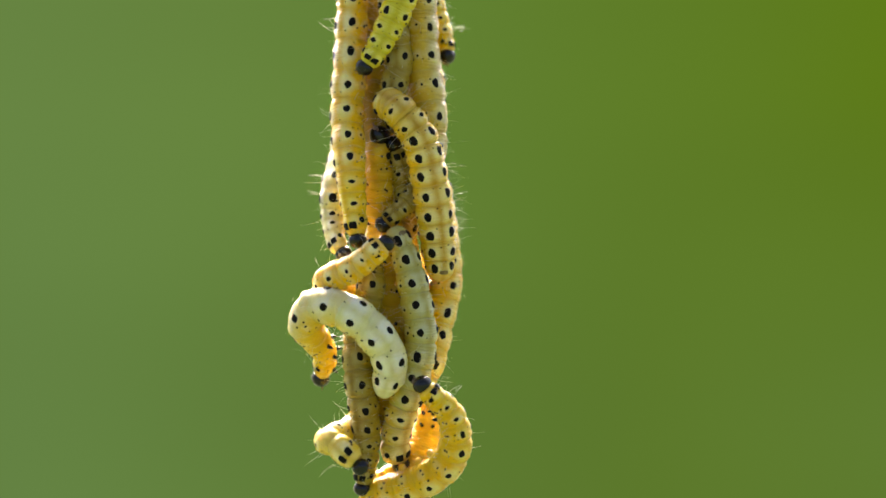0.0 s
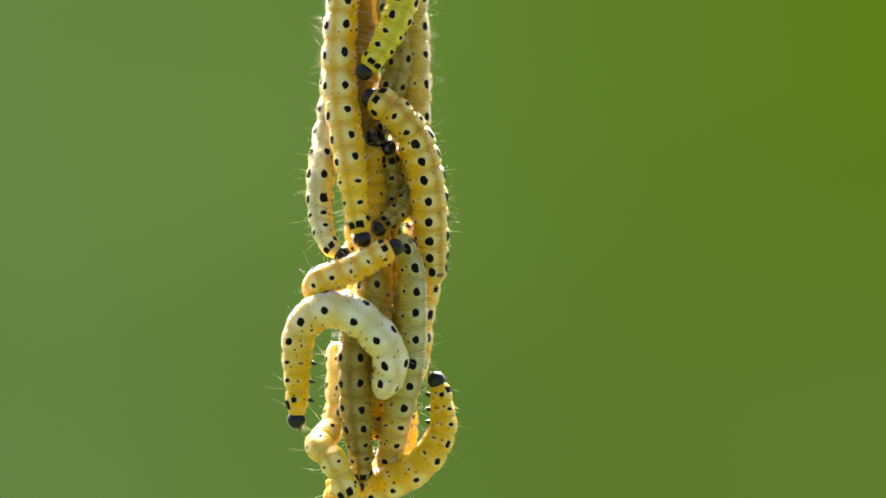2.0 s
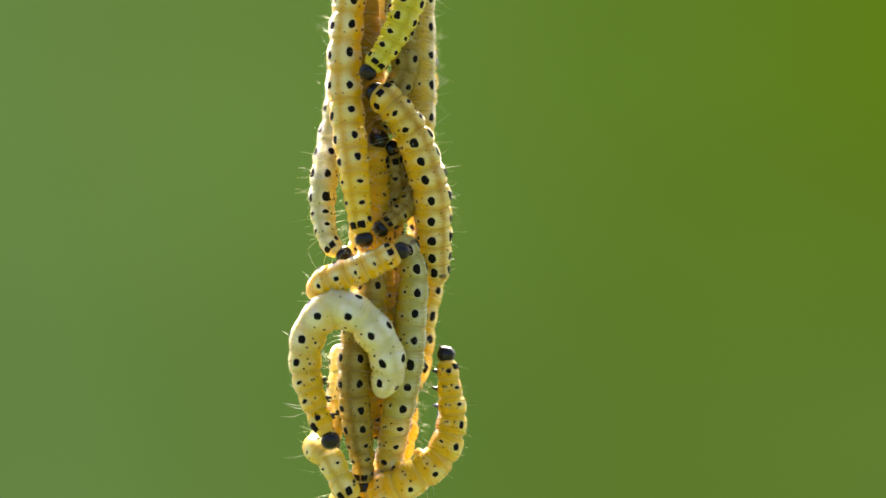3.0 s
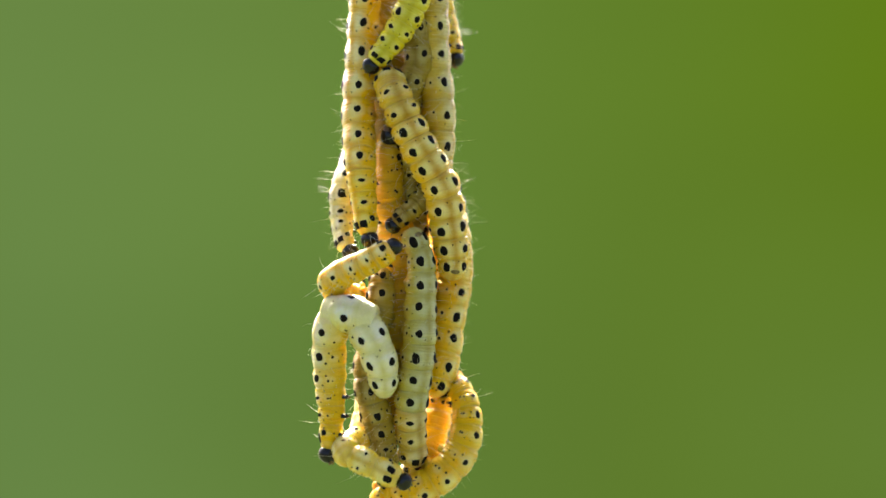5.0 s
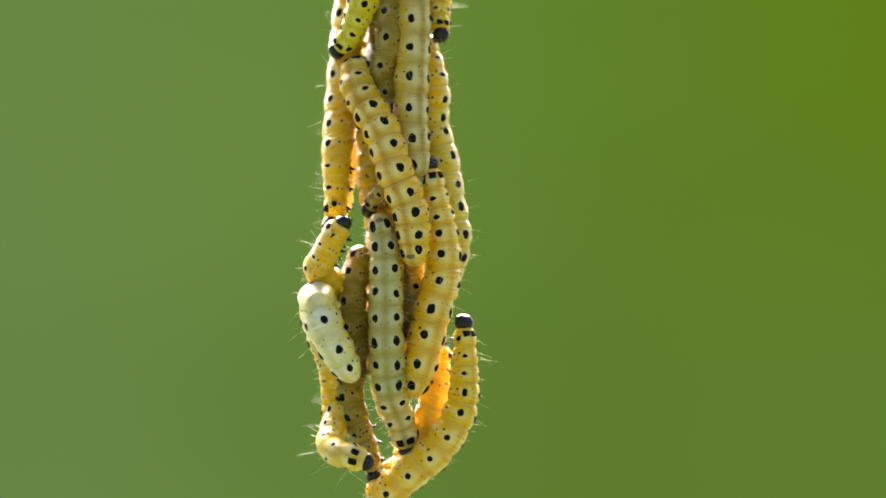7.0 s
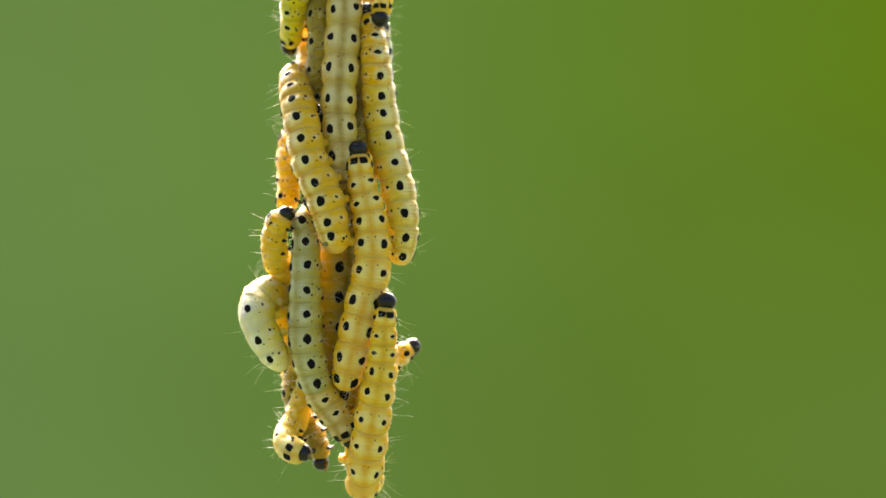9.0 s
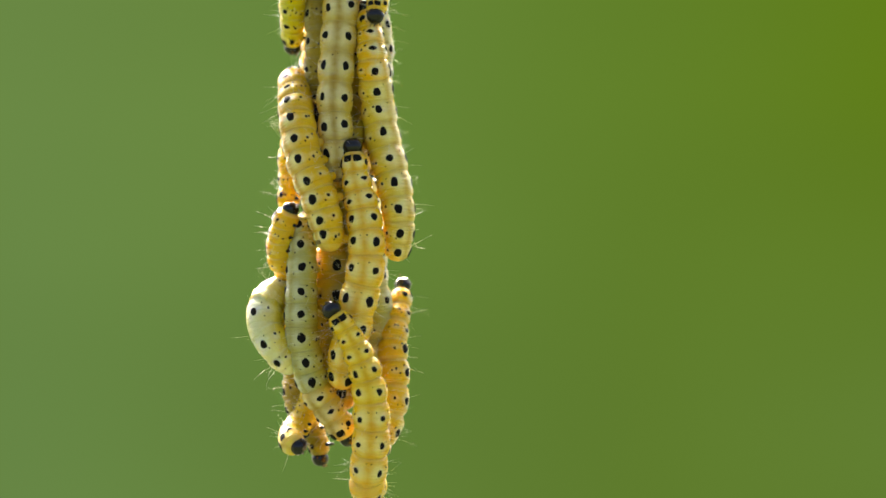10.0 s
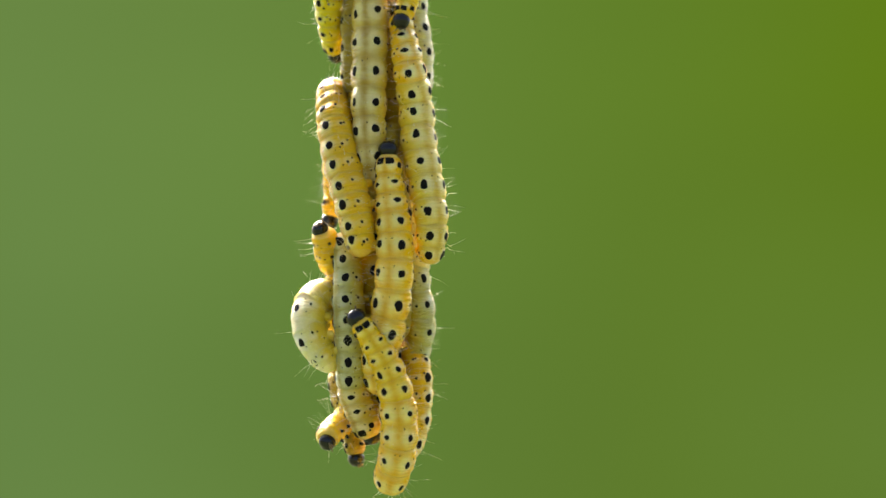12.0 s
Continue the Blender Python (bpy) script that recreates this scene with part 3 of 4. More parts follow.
caterpillar(71, 1.30,
        {0: [(1.4, 1.2, 24.7), (1.6, 1.0, 21.8), (0.3, 1.0, 20.3), (0.6, 0.9, 16.2), (1.0, 0.6, 13.0), (1.7, 0.3, 9.8), (1.9, 0.4, 6.0), (1.7, 0.6, 3.6)],
         2.5: [(1.4, 1.2, 25.2), (1.6, 1.0, 22.3), (0.3, 1.0, 20.8), (0.6, 0.9, 16.6), (0.9, 0.6, 13.3), (1.2, 0.4, 10.1), (1.4, 0.5, 6.3), (1.3, 0.7, 4.0)],
         5.5: [(1.3, 1.2, 24.7), (1.5, 1.0, 21.8), (0.3, 1.0, 20.3), (0.5, 0.8, 16.2), (0.9, 0.6, 12.9), (1.5, 0.3, 9.7), (1.7, 0.5, 5.9), (1.5, 0.6, 3.6)],
         6.5: [(1.7, 1.3, 24.1), (1.9, 1.2, 21.3), (0.6, 1.2, 19.7), (0.9, 1.0, 15.5), (1.1, 0.7, 11.9), (1.4, 0.4, 8.7), (1.7, 0.5, 5.5), (1.6, 0.8, 3.1)],
         9.5: [(1.4, 1.2, 24.2), (1.6, 1.0, 21.3), (0.4, 1.2, 18.8), (0.6, 1.0, 14.7), (0.9, 0.6, 11.5), (1.3, 0.3, 7.8), (1.6, 0.4, 5.0), (1.3, 0.5, 2.7)],
         12: [(1.4, 1.1, 23.8), (1.6, 1.0, 21.0), (0.3, 0.9, 19.4), (0.6, 0.8, 15.2), (0.9, 0.6, 11.6), (1.3, 0.4, 8.0), (1.6, 0.4, 5.2), (1.4, 0.6, 2.8)]},
        [(0.95, -0.29, 0)], [TAN, GREY, GREY, GREY], 12,
        "pale grey-cream caterpillar with a brown line on its back")

caterpillar(88, 1.05,
        {0: [(-3.5, -1.1, -0.8), (-4.2, -0.6, 0.1), (-4.7, 1.0, 1.9), (-4.8, 1.3, 3.8), (-4.5, 3.0, 6.1), (-4.2, 3.4, 9.4), (-4.1, 3.7, 13.1), (-4.2, 3.8, 16.4)],
         2.5: [(-3.2, -1.2, -0.6), (-4.4, -0.5, 0.3), (-4.8, 0.9, 2.4), (-4.9, 1.3, 4.7), (-4.3, 3.0, 7.5), (-4.0, 3.4, 10.1), (-4.0, 3.7, 13.8), (-4.0, 3.8, 17.1)],
         5.5: [(-3.8, -1.1, -0.6), (-4.4, -0.6, 0.1), (-4.9, 0.9, 2.0), (-5.0, 1.3, 3.8), (-4.5, 3.0, 6.5), (-4.1, 3.4, 9.8), (-4.1, 3.6, 13.5), (-4.1, 3.7, 16.8)],
         6.5: [(-3.5, -1.1, -0.6), (-4.4, -0.6, 0.3), (-4.8, 0.9, 2.2), (-4.9, 1.3, 4.2), (-4.5, 3.0, 6.9), (-4.1, 3.4, 10.2), (-4.0, 3.6, 13.9), (-4.1, 3.7, 17.2)]},
        [(-0.6, -0.8, 0)], [SILVER], 12,
        "slender pale caterpillar clinging at the edge", spots=1.15)

caterpillar(105, 1.30,
        {0: [(0.5, 3.0, 16.0), (1.1, 3.1, 14.0), (1.6, 3.3, 11.6), (1.0, 3.7, 9.4), (1.5, 3.9, 6.6), (2.4, 4.1, 3.7), (2.8, 4.3, 0.9), (2.4, 4.3, -2.0)],
         2.5: [(1.1, 2.8, 16.3), (1.8, 2.9, 14.3), (2.2, 3.1, 12.0), (1.7, 3.5, 9.7), (2.3, 3.7, 6.9), (3.1, 3.9, 4.1), (3.7, 4.0, 1.2), (3.2, 4.0, -1.6)],
         5.5: [(-0.0, 2.8, 16.0), (0.6, 2.9, 14.0), (1.1, 3.1, 11.6), (0.5, 3.6, 9.4), (1.0, 3.7, 6.5), (1.6, 4.0, 3.7), (2.3, 4.2, 0.8), (1.8, 4.1, -2.0)],
         6.5: [(0.7, 3.0, 14.7), (1.3, 3.1, 12.7), (1.8, 3.2, 10.3), (1.2, 3.8, 8.1), (2.0, 4.0, 5.3), (2.5, 4.2, 2.4), (3.1, 4.3, -0.4), (2.6, 4.3, -3.2)],
         9.5: [(0.6, 2.8, 15.4), (1.2, 2.9, 13.4), (1.6, 3.0, 11.0), (1.1, 3.4, 8.3), (1.6, 3.7, 5.4), (2.4, 4.2, 2.6), (3.0, 4.4, -0.2), (2.5, 4.3, -2.6)],
         12: [(0.6, 2.8, 15.4), (1.2, 3.0, 13.4), (1.7, 3.3, 11.0), (1.2, 3.7, 8.3), (1.7, 3.8, 5.4), (2.4, 4.2, 2.6), (3.0, 4.4, -0.2), (2.5, 4.2, -2.5)]},
        [(0.88, 0.48, 0)], [GOLD, PALE, PALE], 12,
        "cream caterpillar with rows of round black spots")

caterpillar(122, 1.35,
        {0: [(-4.9, 2.0, -9.6), (-4.6, 0.5, -7.9), (-5.2, -1.0, -6.7), (-5.9, -2.5, -5.5), (-5.0, -3.4, -4.3), (-3.1, -3.8, -4.5), (-1.2, -3.8, -5.7), (0.1, -3.3, -7.7), (-0.1, -2.8, -9.7)],
         0.5: [(-5.4, 0.7, -11.5), (-5.3, -0.3, -9.1), (-5.7, -1.1, -7.1), (-6.1, -1.9, -5.5), (-5.0, -2.7, -4.4), (-3.1, -3.3, -4.6), (-1.3, -3.5, -5.6), (-0.0, -3.3, -7.6), (-0.1, -2.7, -9.5)],
         1: [(-7.4, -0.4, -11.8), (-6.7, -0.9, -9.9), (-6.4, -1.1, -7.7), (-6.3, -1.5, -5.5), (-5.0, -2.3, -4.3), (-3.3, -3.1, -4.5), (-1.4, -3.4, -5.7), (-0.2, -3.2, -7.8), (-0.2, -2.7, -9.6)],
         1.5: [(-8.1, -0.3, -11.4), (-7.3, -0.6, -9.5), (-6.6, -0.9, -7.3), (-6.2, -1.3, -5.3), (-5.0, -2.0, -4.3), (-3.1, -2.9, -4.5), (-1.3, -3.4, -5.7), (-0.1, -3.3, -7.7), (-0.1, -2.7, -9.4)],
         2: [(-5.6, -0.9, -12.1), (-5.7, -1.0, -10.3), (-5.9, -0.9, -8.1), (-5.9, -1.0, -6.0), (-4.9, -1.8, -4.5), (-3.3, -2.8, -4.3), (-1.4, -3.4, -5.4), (-0.0, -3.4, -7.4), (-0.1, -2.8, -9.5)],
         2.5: [(-3.3, -3.4, -12.2), (-4.1, -2.5, -10.9), (-5.2, -1.4, -8.8), (-5.5, -1.3, -6.8), (-5.1, -1.8, -5.0), (-3.9, -2.6, -4.1), (-1.8, -3.3, -5.0), (-0.3, -3.3, -7.4), (-0.3, -2.8, -9.5)],
         3: [(-3.6, -3.5, -13.1), (-4.5, -2.6, -11.3), (-5.3, -1.5, -8.8), (-5.5, -1.4, -6.8), (-5.0, -1.9, -5.1), (-3.8, -2.7, -4.1), (-1.8, -3.3, -5.0), (-0.1, -3.4, -7.4), (-0.1, -2.8, -9.4)],
         5: [(-4.3, -2.6, -14.5), (-4.2, -2.5, -12.2), (-4.5, -2.4, -9.7), (-4.7, -2.6, -7.2), (-4.5, -3.1, -5.6), (-3.4, -3.7, -4.7), (-2.1, -3.7, -5.8), (-1.1, -3.3, -7.8), (-0.7, -2.7, -9.7)],
         5.5: [(-4.0, -3.1, -14.3), (-3.7, -2.9, -12.3), (-4.0, -2.9, -9.7), (-4.2, -3.2, -7.3), (-4.0, -3.8, -5.6), (-3.1, -4.3, -4.8), (-1.9, -4.2, -6.0), (-1.1, -3.7, -7.9), (-0.5, -3.1, -9.7)],
         6.5: [(-2.8, -2.8, -14.4), (-2.9, -2.6, -12.4), (-2.9, -2.6, -10.1), (-3.3, -3.1, -7.9), (-3.2, -4.1, -5.9), (-2.4, -5.0, -4.7), (-1.5, -5.4, -5.9), (-0.6, -5.0, -7.8), (0.1, -4.0, -9.7)],
         8.5: [(-2.7, -1.8, -13.3), (-2.6, -1.9, -11.3), (-2.6, -2.1, -8.9), (-2.6, -2.4, -6.8), (-2.2, -3.2, -5.3), (-1.6, -4.4, -5.1), (-0.6, -5.3, -6.2), (0.1, -5.0, -7.9), (0.4, -4.1, -9.5)],
         9.5: [(-3.1, -1.6, -13.8), (-2.9, -1.7, -11.7), (-2.9, -1.9, -9.3), (-2.7, -2.2, -7.0), (-2.0, -3.0, -5.3), (-1.0, -4.3, -5.1), (-0.1, -5.1, -6.3), (0.6, -4.6, -8.1), (0.8, -3.6, -9.9)],
         10.5: [(-2.7, -1.1, -13.9), (-2.5, -1.3, -11.9), (-2.4, -1.3, -9.4), (-2.2, -1.6, -7.4), (-1.5, -2.3, -5.7), (-0.5, -3.4, -5.5), (0.4, -4.3, -6.7), (1.1, -4.1, -8.4), (1.3, -3.0, -10.0)],
         11.5: [(-2.9, -1.9, -13.7), (-2.5, -2.0, -11.7), (-2.4, -1.8, -9.2), (-2.1, -2.0, -7.2), (-1.3, -2.6, -5.5), (-0.2, -3.6, -5.3), (1.0, -4.3, -6.5), (1.5, -4.2, -8.2), (1.6, -3.3, -9.7)],
         12: [(-3.0, -1.9, -13.4), (-2.6, -2.1, -11.4), (-2.5, -1.9, -8.9), (-2.1, -2.0, -6.9), (-1.3, -2.7, -5.2), (-0.1, -3.7, -5.0), (1.1, -4.3, -6.3), (1.6, -4.0, -7.9), (1.6, -3.1, -9.4)]},
        [(-1, 0.25, 0), (-1, 0.1, 0.1), (-0.7, -0.6, 0.6), (-0.1, -1, 0.45), (0.1, -1, 0.25)], FADE[:1] * 2 + FADE[1:5] + FADE[5:] * 4, 10,
        "white-backed caterpillar bent over, its yellow front part swinging", slim=0.92, lap=0.95, spots=0.9)

caterpillar(139, 1.15,
        {0: [(-1.3, -1.0, -17.2), (-1.1, -1.1, -14.3), (-1.4, -1.5, -11.9), (-1.9, -1.8, -9.2), (-2.2, -1.3, -6.5), (-1.6, -1.8, -3.2), (-1.7, -1.2, -1.0)],
         2.5: [(-0.4, -1.0, -16.7), (-0.6, -1.1, -14.8), (-1.3, -1.5, -12.4), (-1.9, -1.7, -9.7), (-2.0, -1.3, -6.2), (-1.4, -1.8, -2.9), (-1.5, -1.2, -0.7)],
         5.5: [(-0.1, -0.9, -17.3), (-0.4, -1.1, -14.5), (-1.1, -1.5, -12.0), (-1.8, -1.8, -9.6), (-1.9, -1.3, -6.5), (-1.5, -1.8, -4.1), (-1.6, -1.2, -1.7)],
         6.5: [(-0.1, -0.8, -17.4), (-0.5, -1.0, -15.3), (-1.1, -1.5, -13.0), (-1.6, -1.7, -11.0), (-1.8, -1.2, -7.4), (-1.5, -1.8, -4.2), (-1.5, -1.1, -1.0)],
         9.5: [(-0.4, -0.7, -17.1), (-0.6, -0.9, -15.4), (-1.3, -1.8, -13.8), (-1.9, -2.0, -11.7), (-2.0, -1.5, -8.2), (-1.6, -2.0, -5.1), (-1.7, -1.4, -2.8)],
         12: [(-0.5, -1.4, -16.6), (-0.7, -1.5, -15.3), (-1.3, -1.9, -12.9), (-1.8, -2.1, -10.5), (-2.0, -1.6, -7.1), (-1.5, -2.1, -3.9), (-1.6, -1.6, -1.7)]},
        [(-0.5, -0.86, 0)], [SHADED_BROWN], 11,
        "light brown caterpillar hanging head down")

caterpillar(156, 1.22,
        {0: [(-3.2, -1.6, 12.3), (-2.3, -1.7, 13.7), (-1.5, -1.8, 15.5), (-0.9, -1.8, 17.2), (-0.6, -2.0, 19.7), (-0.7, -1.5, 22.6), (-0.9, -1.2, 25.4), (-1.1, -1.0, 28.6)],
         2.5: [(-3.4, -1.6, 12.1), (-2.3, -1.7, 13.9), (-1.5, -1.8, 15.8), (-1.0, -1.8, 17.7), (-0.6, -2.0, 20.1), (-0.7, -1.5, 22.9), (-0.9, -1.2, 25.8), (-1.1, -1.0, 29.0)],
         5.5: [(-3.6, -1.6, 12.6), (-2.3, -1.7, 14.1), (-1.3, -1.8, 15.7), (-0.7, -1.8, 17.3), (-0.4, -2.0, 19.8), (-0.5, -1.5, 22.6), (-0.7, -1.2, 25.4), (-0.9, -0.9, 28.6)],
         6.5: [(-4.0, -1.9, 12.8), (-2.5, -1.8, 14.1), (-1.6, -1.9, 15.6), (-1.1, -1.9, 17.0), (-0.7, -2.1, 19.4), (-0.8, -1.6, 22.3), (-1.0, -1.3, 25.1), (-1.2, -1.1, 28.3)],
         9.5: [(-3.6, -1.8, 12.6), (-2.4, -1.9, 13.9), (-1.5, -2.0, 15.6), (-0.9, -2.0, 17.1), (-0.6, -2.0, 19.6), (-0.7, -1.5, 22.4), (-0.9, -1.2, 25.2), (-1.1, -1.0, 28.4)],
         12: [(-3.2, -1.7, 12.5), (-2.0, -2.0, 14.0), (-1.2, -2.1, 15.7), (-0.6, -2.1, 17.4), (-0.6, -1.9, 19.8), (-0.7, -1.4, 22.7), (-0.9, -1.1, 25.5), (-1.1, -0.9, 28.7)]},
        [(0.15, -1, 0)], [LIME], 12,
        "lime yellow caterpillar with its black head hanging down")

caterpillar(173, 1.08,
        {0: [(2.7, 2.9, 14.0), (2.2, 3.4, 15.7), (1.4, 3.7, 17.5), (0.8, 4.0, 19.2), (0.2, 4.2, 22.1), (1.3, 4.1, 25.1), (1.2, 4.2, 28.3)],
         5.5: [(2.4, 2.9, 13.9), (1.8, 3.3, 15.6), (1.0, 3.7, 17.6), (0.7, 4.0, 19.1), (0.1, 4.1, 21.8), (1.2, 4.0, 24.9), (1.1, 4.1, 28.1)],
         6.5: [(2.5, 2.8, 14.0), (1.9, 3.3, 15.8), (1.3, 3.8, 17.5), (1.0, 4.0, 19.1), (0.4, 4.2, 21.8), (1.5, 4.1, 24.8), (1.4, 4.2, 28.1)],
         9.5: [(2.6, 3.0, 14.1), (2.0, 3.4, 15.6), (1.2, 3.8, 17.1), (0.9, 4.1, 18.8), (0.3, 4.3, 21.3), (1.4, 4.1, 24.7), (1.3, 4.2, 28.0)],
         12: [(2.6, 2.8, 14.0), (1.9, 3.4, 15.5), (1.2, 3.8, 17.3), (0.9, 4.1, 18.9), (0.3, 4.2, 21.6), (1.4, 4.1, 24.6), (1.3, 4.2, 27.9)]},
        [(0.8, -0.5, 0)], [YELLOW, TAN], 12,
        "small yellow-brown caterpillar with its head hanging down")

caterpillar(190, 1.05,
        {0: [(-2.9, 0.3, 27.2), (-2.7, 0.2, 24.0), (-1.8, 0.0, 20.7), (-1.6, 0.3, 18.0), (-1.2, -0.2, 15.5), (-0.7, -0.4, 13.1), (-0.9, -0.4, 11.2), (-0.6, 1.0, 8.5)],
         6.5: [(-2.6, 0.5, 27.2), (-2.3, 0.4, 23.9), (-1.4, 0.2, 20.7), (-0.8, 0.5, 17.9), (-0.5, 0.0, 15.5), (-0.1, -0.3, 13.4), (-0.6, -0.3, 11.4), (-0.4, 1.1, 9.0)],
         9.5: [(-2.9, 0.3, 26.9), (-2.7, 0.2, 23.7), (-1.8, 0.0, 20.4), (-1.2, 0.2, 17.7), (-0.9, -0.3, 15.1), (-0.4, -0.4, 12.9), (-0.8, -0.4, 10.1), (-0.6, 1.0, 7.7)]},
        [(-0.2, -1, 0)], [SHADED_BROWN], 12,
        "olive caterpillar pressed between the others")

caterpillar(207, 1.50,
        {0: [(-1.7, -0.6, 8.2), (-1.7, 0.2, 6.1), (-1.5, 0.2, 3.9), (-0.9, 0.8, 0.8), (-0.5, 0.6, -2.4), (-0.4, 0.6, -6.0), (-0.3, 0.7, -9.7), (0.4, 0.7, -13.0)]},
        [(0.9, 0.45, 0)], [SHADED_AMBER], 12,
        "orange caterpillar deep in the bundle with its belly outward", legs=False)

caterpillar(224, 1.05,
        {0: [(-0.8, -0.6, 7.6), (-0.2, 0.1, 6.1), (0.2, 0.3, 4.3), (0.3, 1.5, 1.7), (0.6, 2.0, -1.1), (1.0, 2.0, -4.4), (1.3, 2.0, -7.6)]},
        [(0.3, -1, 0)], [SHADED_BROWN], 10,
        "dull olive caterpillar inside the bundle", legs=False)

caterpillar(241, 1.00,
        {0: [(-1.2, -1.1, 1.5), (-0.3, -1.2, 2.4), (0.7, -0.9, 3.4), (1.1, 0.6, 4.5), (0.9, 1.6, 5.8), (0.3, 2.0, 7.0)]},
        [(-0.1, -1, 0.3)], [SHADED_BROWN], 7,
        "olive caterpillar reaching out of the bundle", legs=False)

caterpillar(258, 1.15,
        {12: [(-1.7, 3.2, 3.7), (-1.3, 3.3, 0.8), (-0.8, 3.4, -1.6), (-0.3, 3.2, -4.0), (-0.2, 3.5, -6.5), (-0.7, 3.2, -8.5), (-1.1, 2.7, -10.9)]},
        [(0.3, 1, 0)], [SILVER, OLIVE], 10,
        "pale greenish caterpillar at the rear of the bundle")

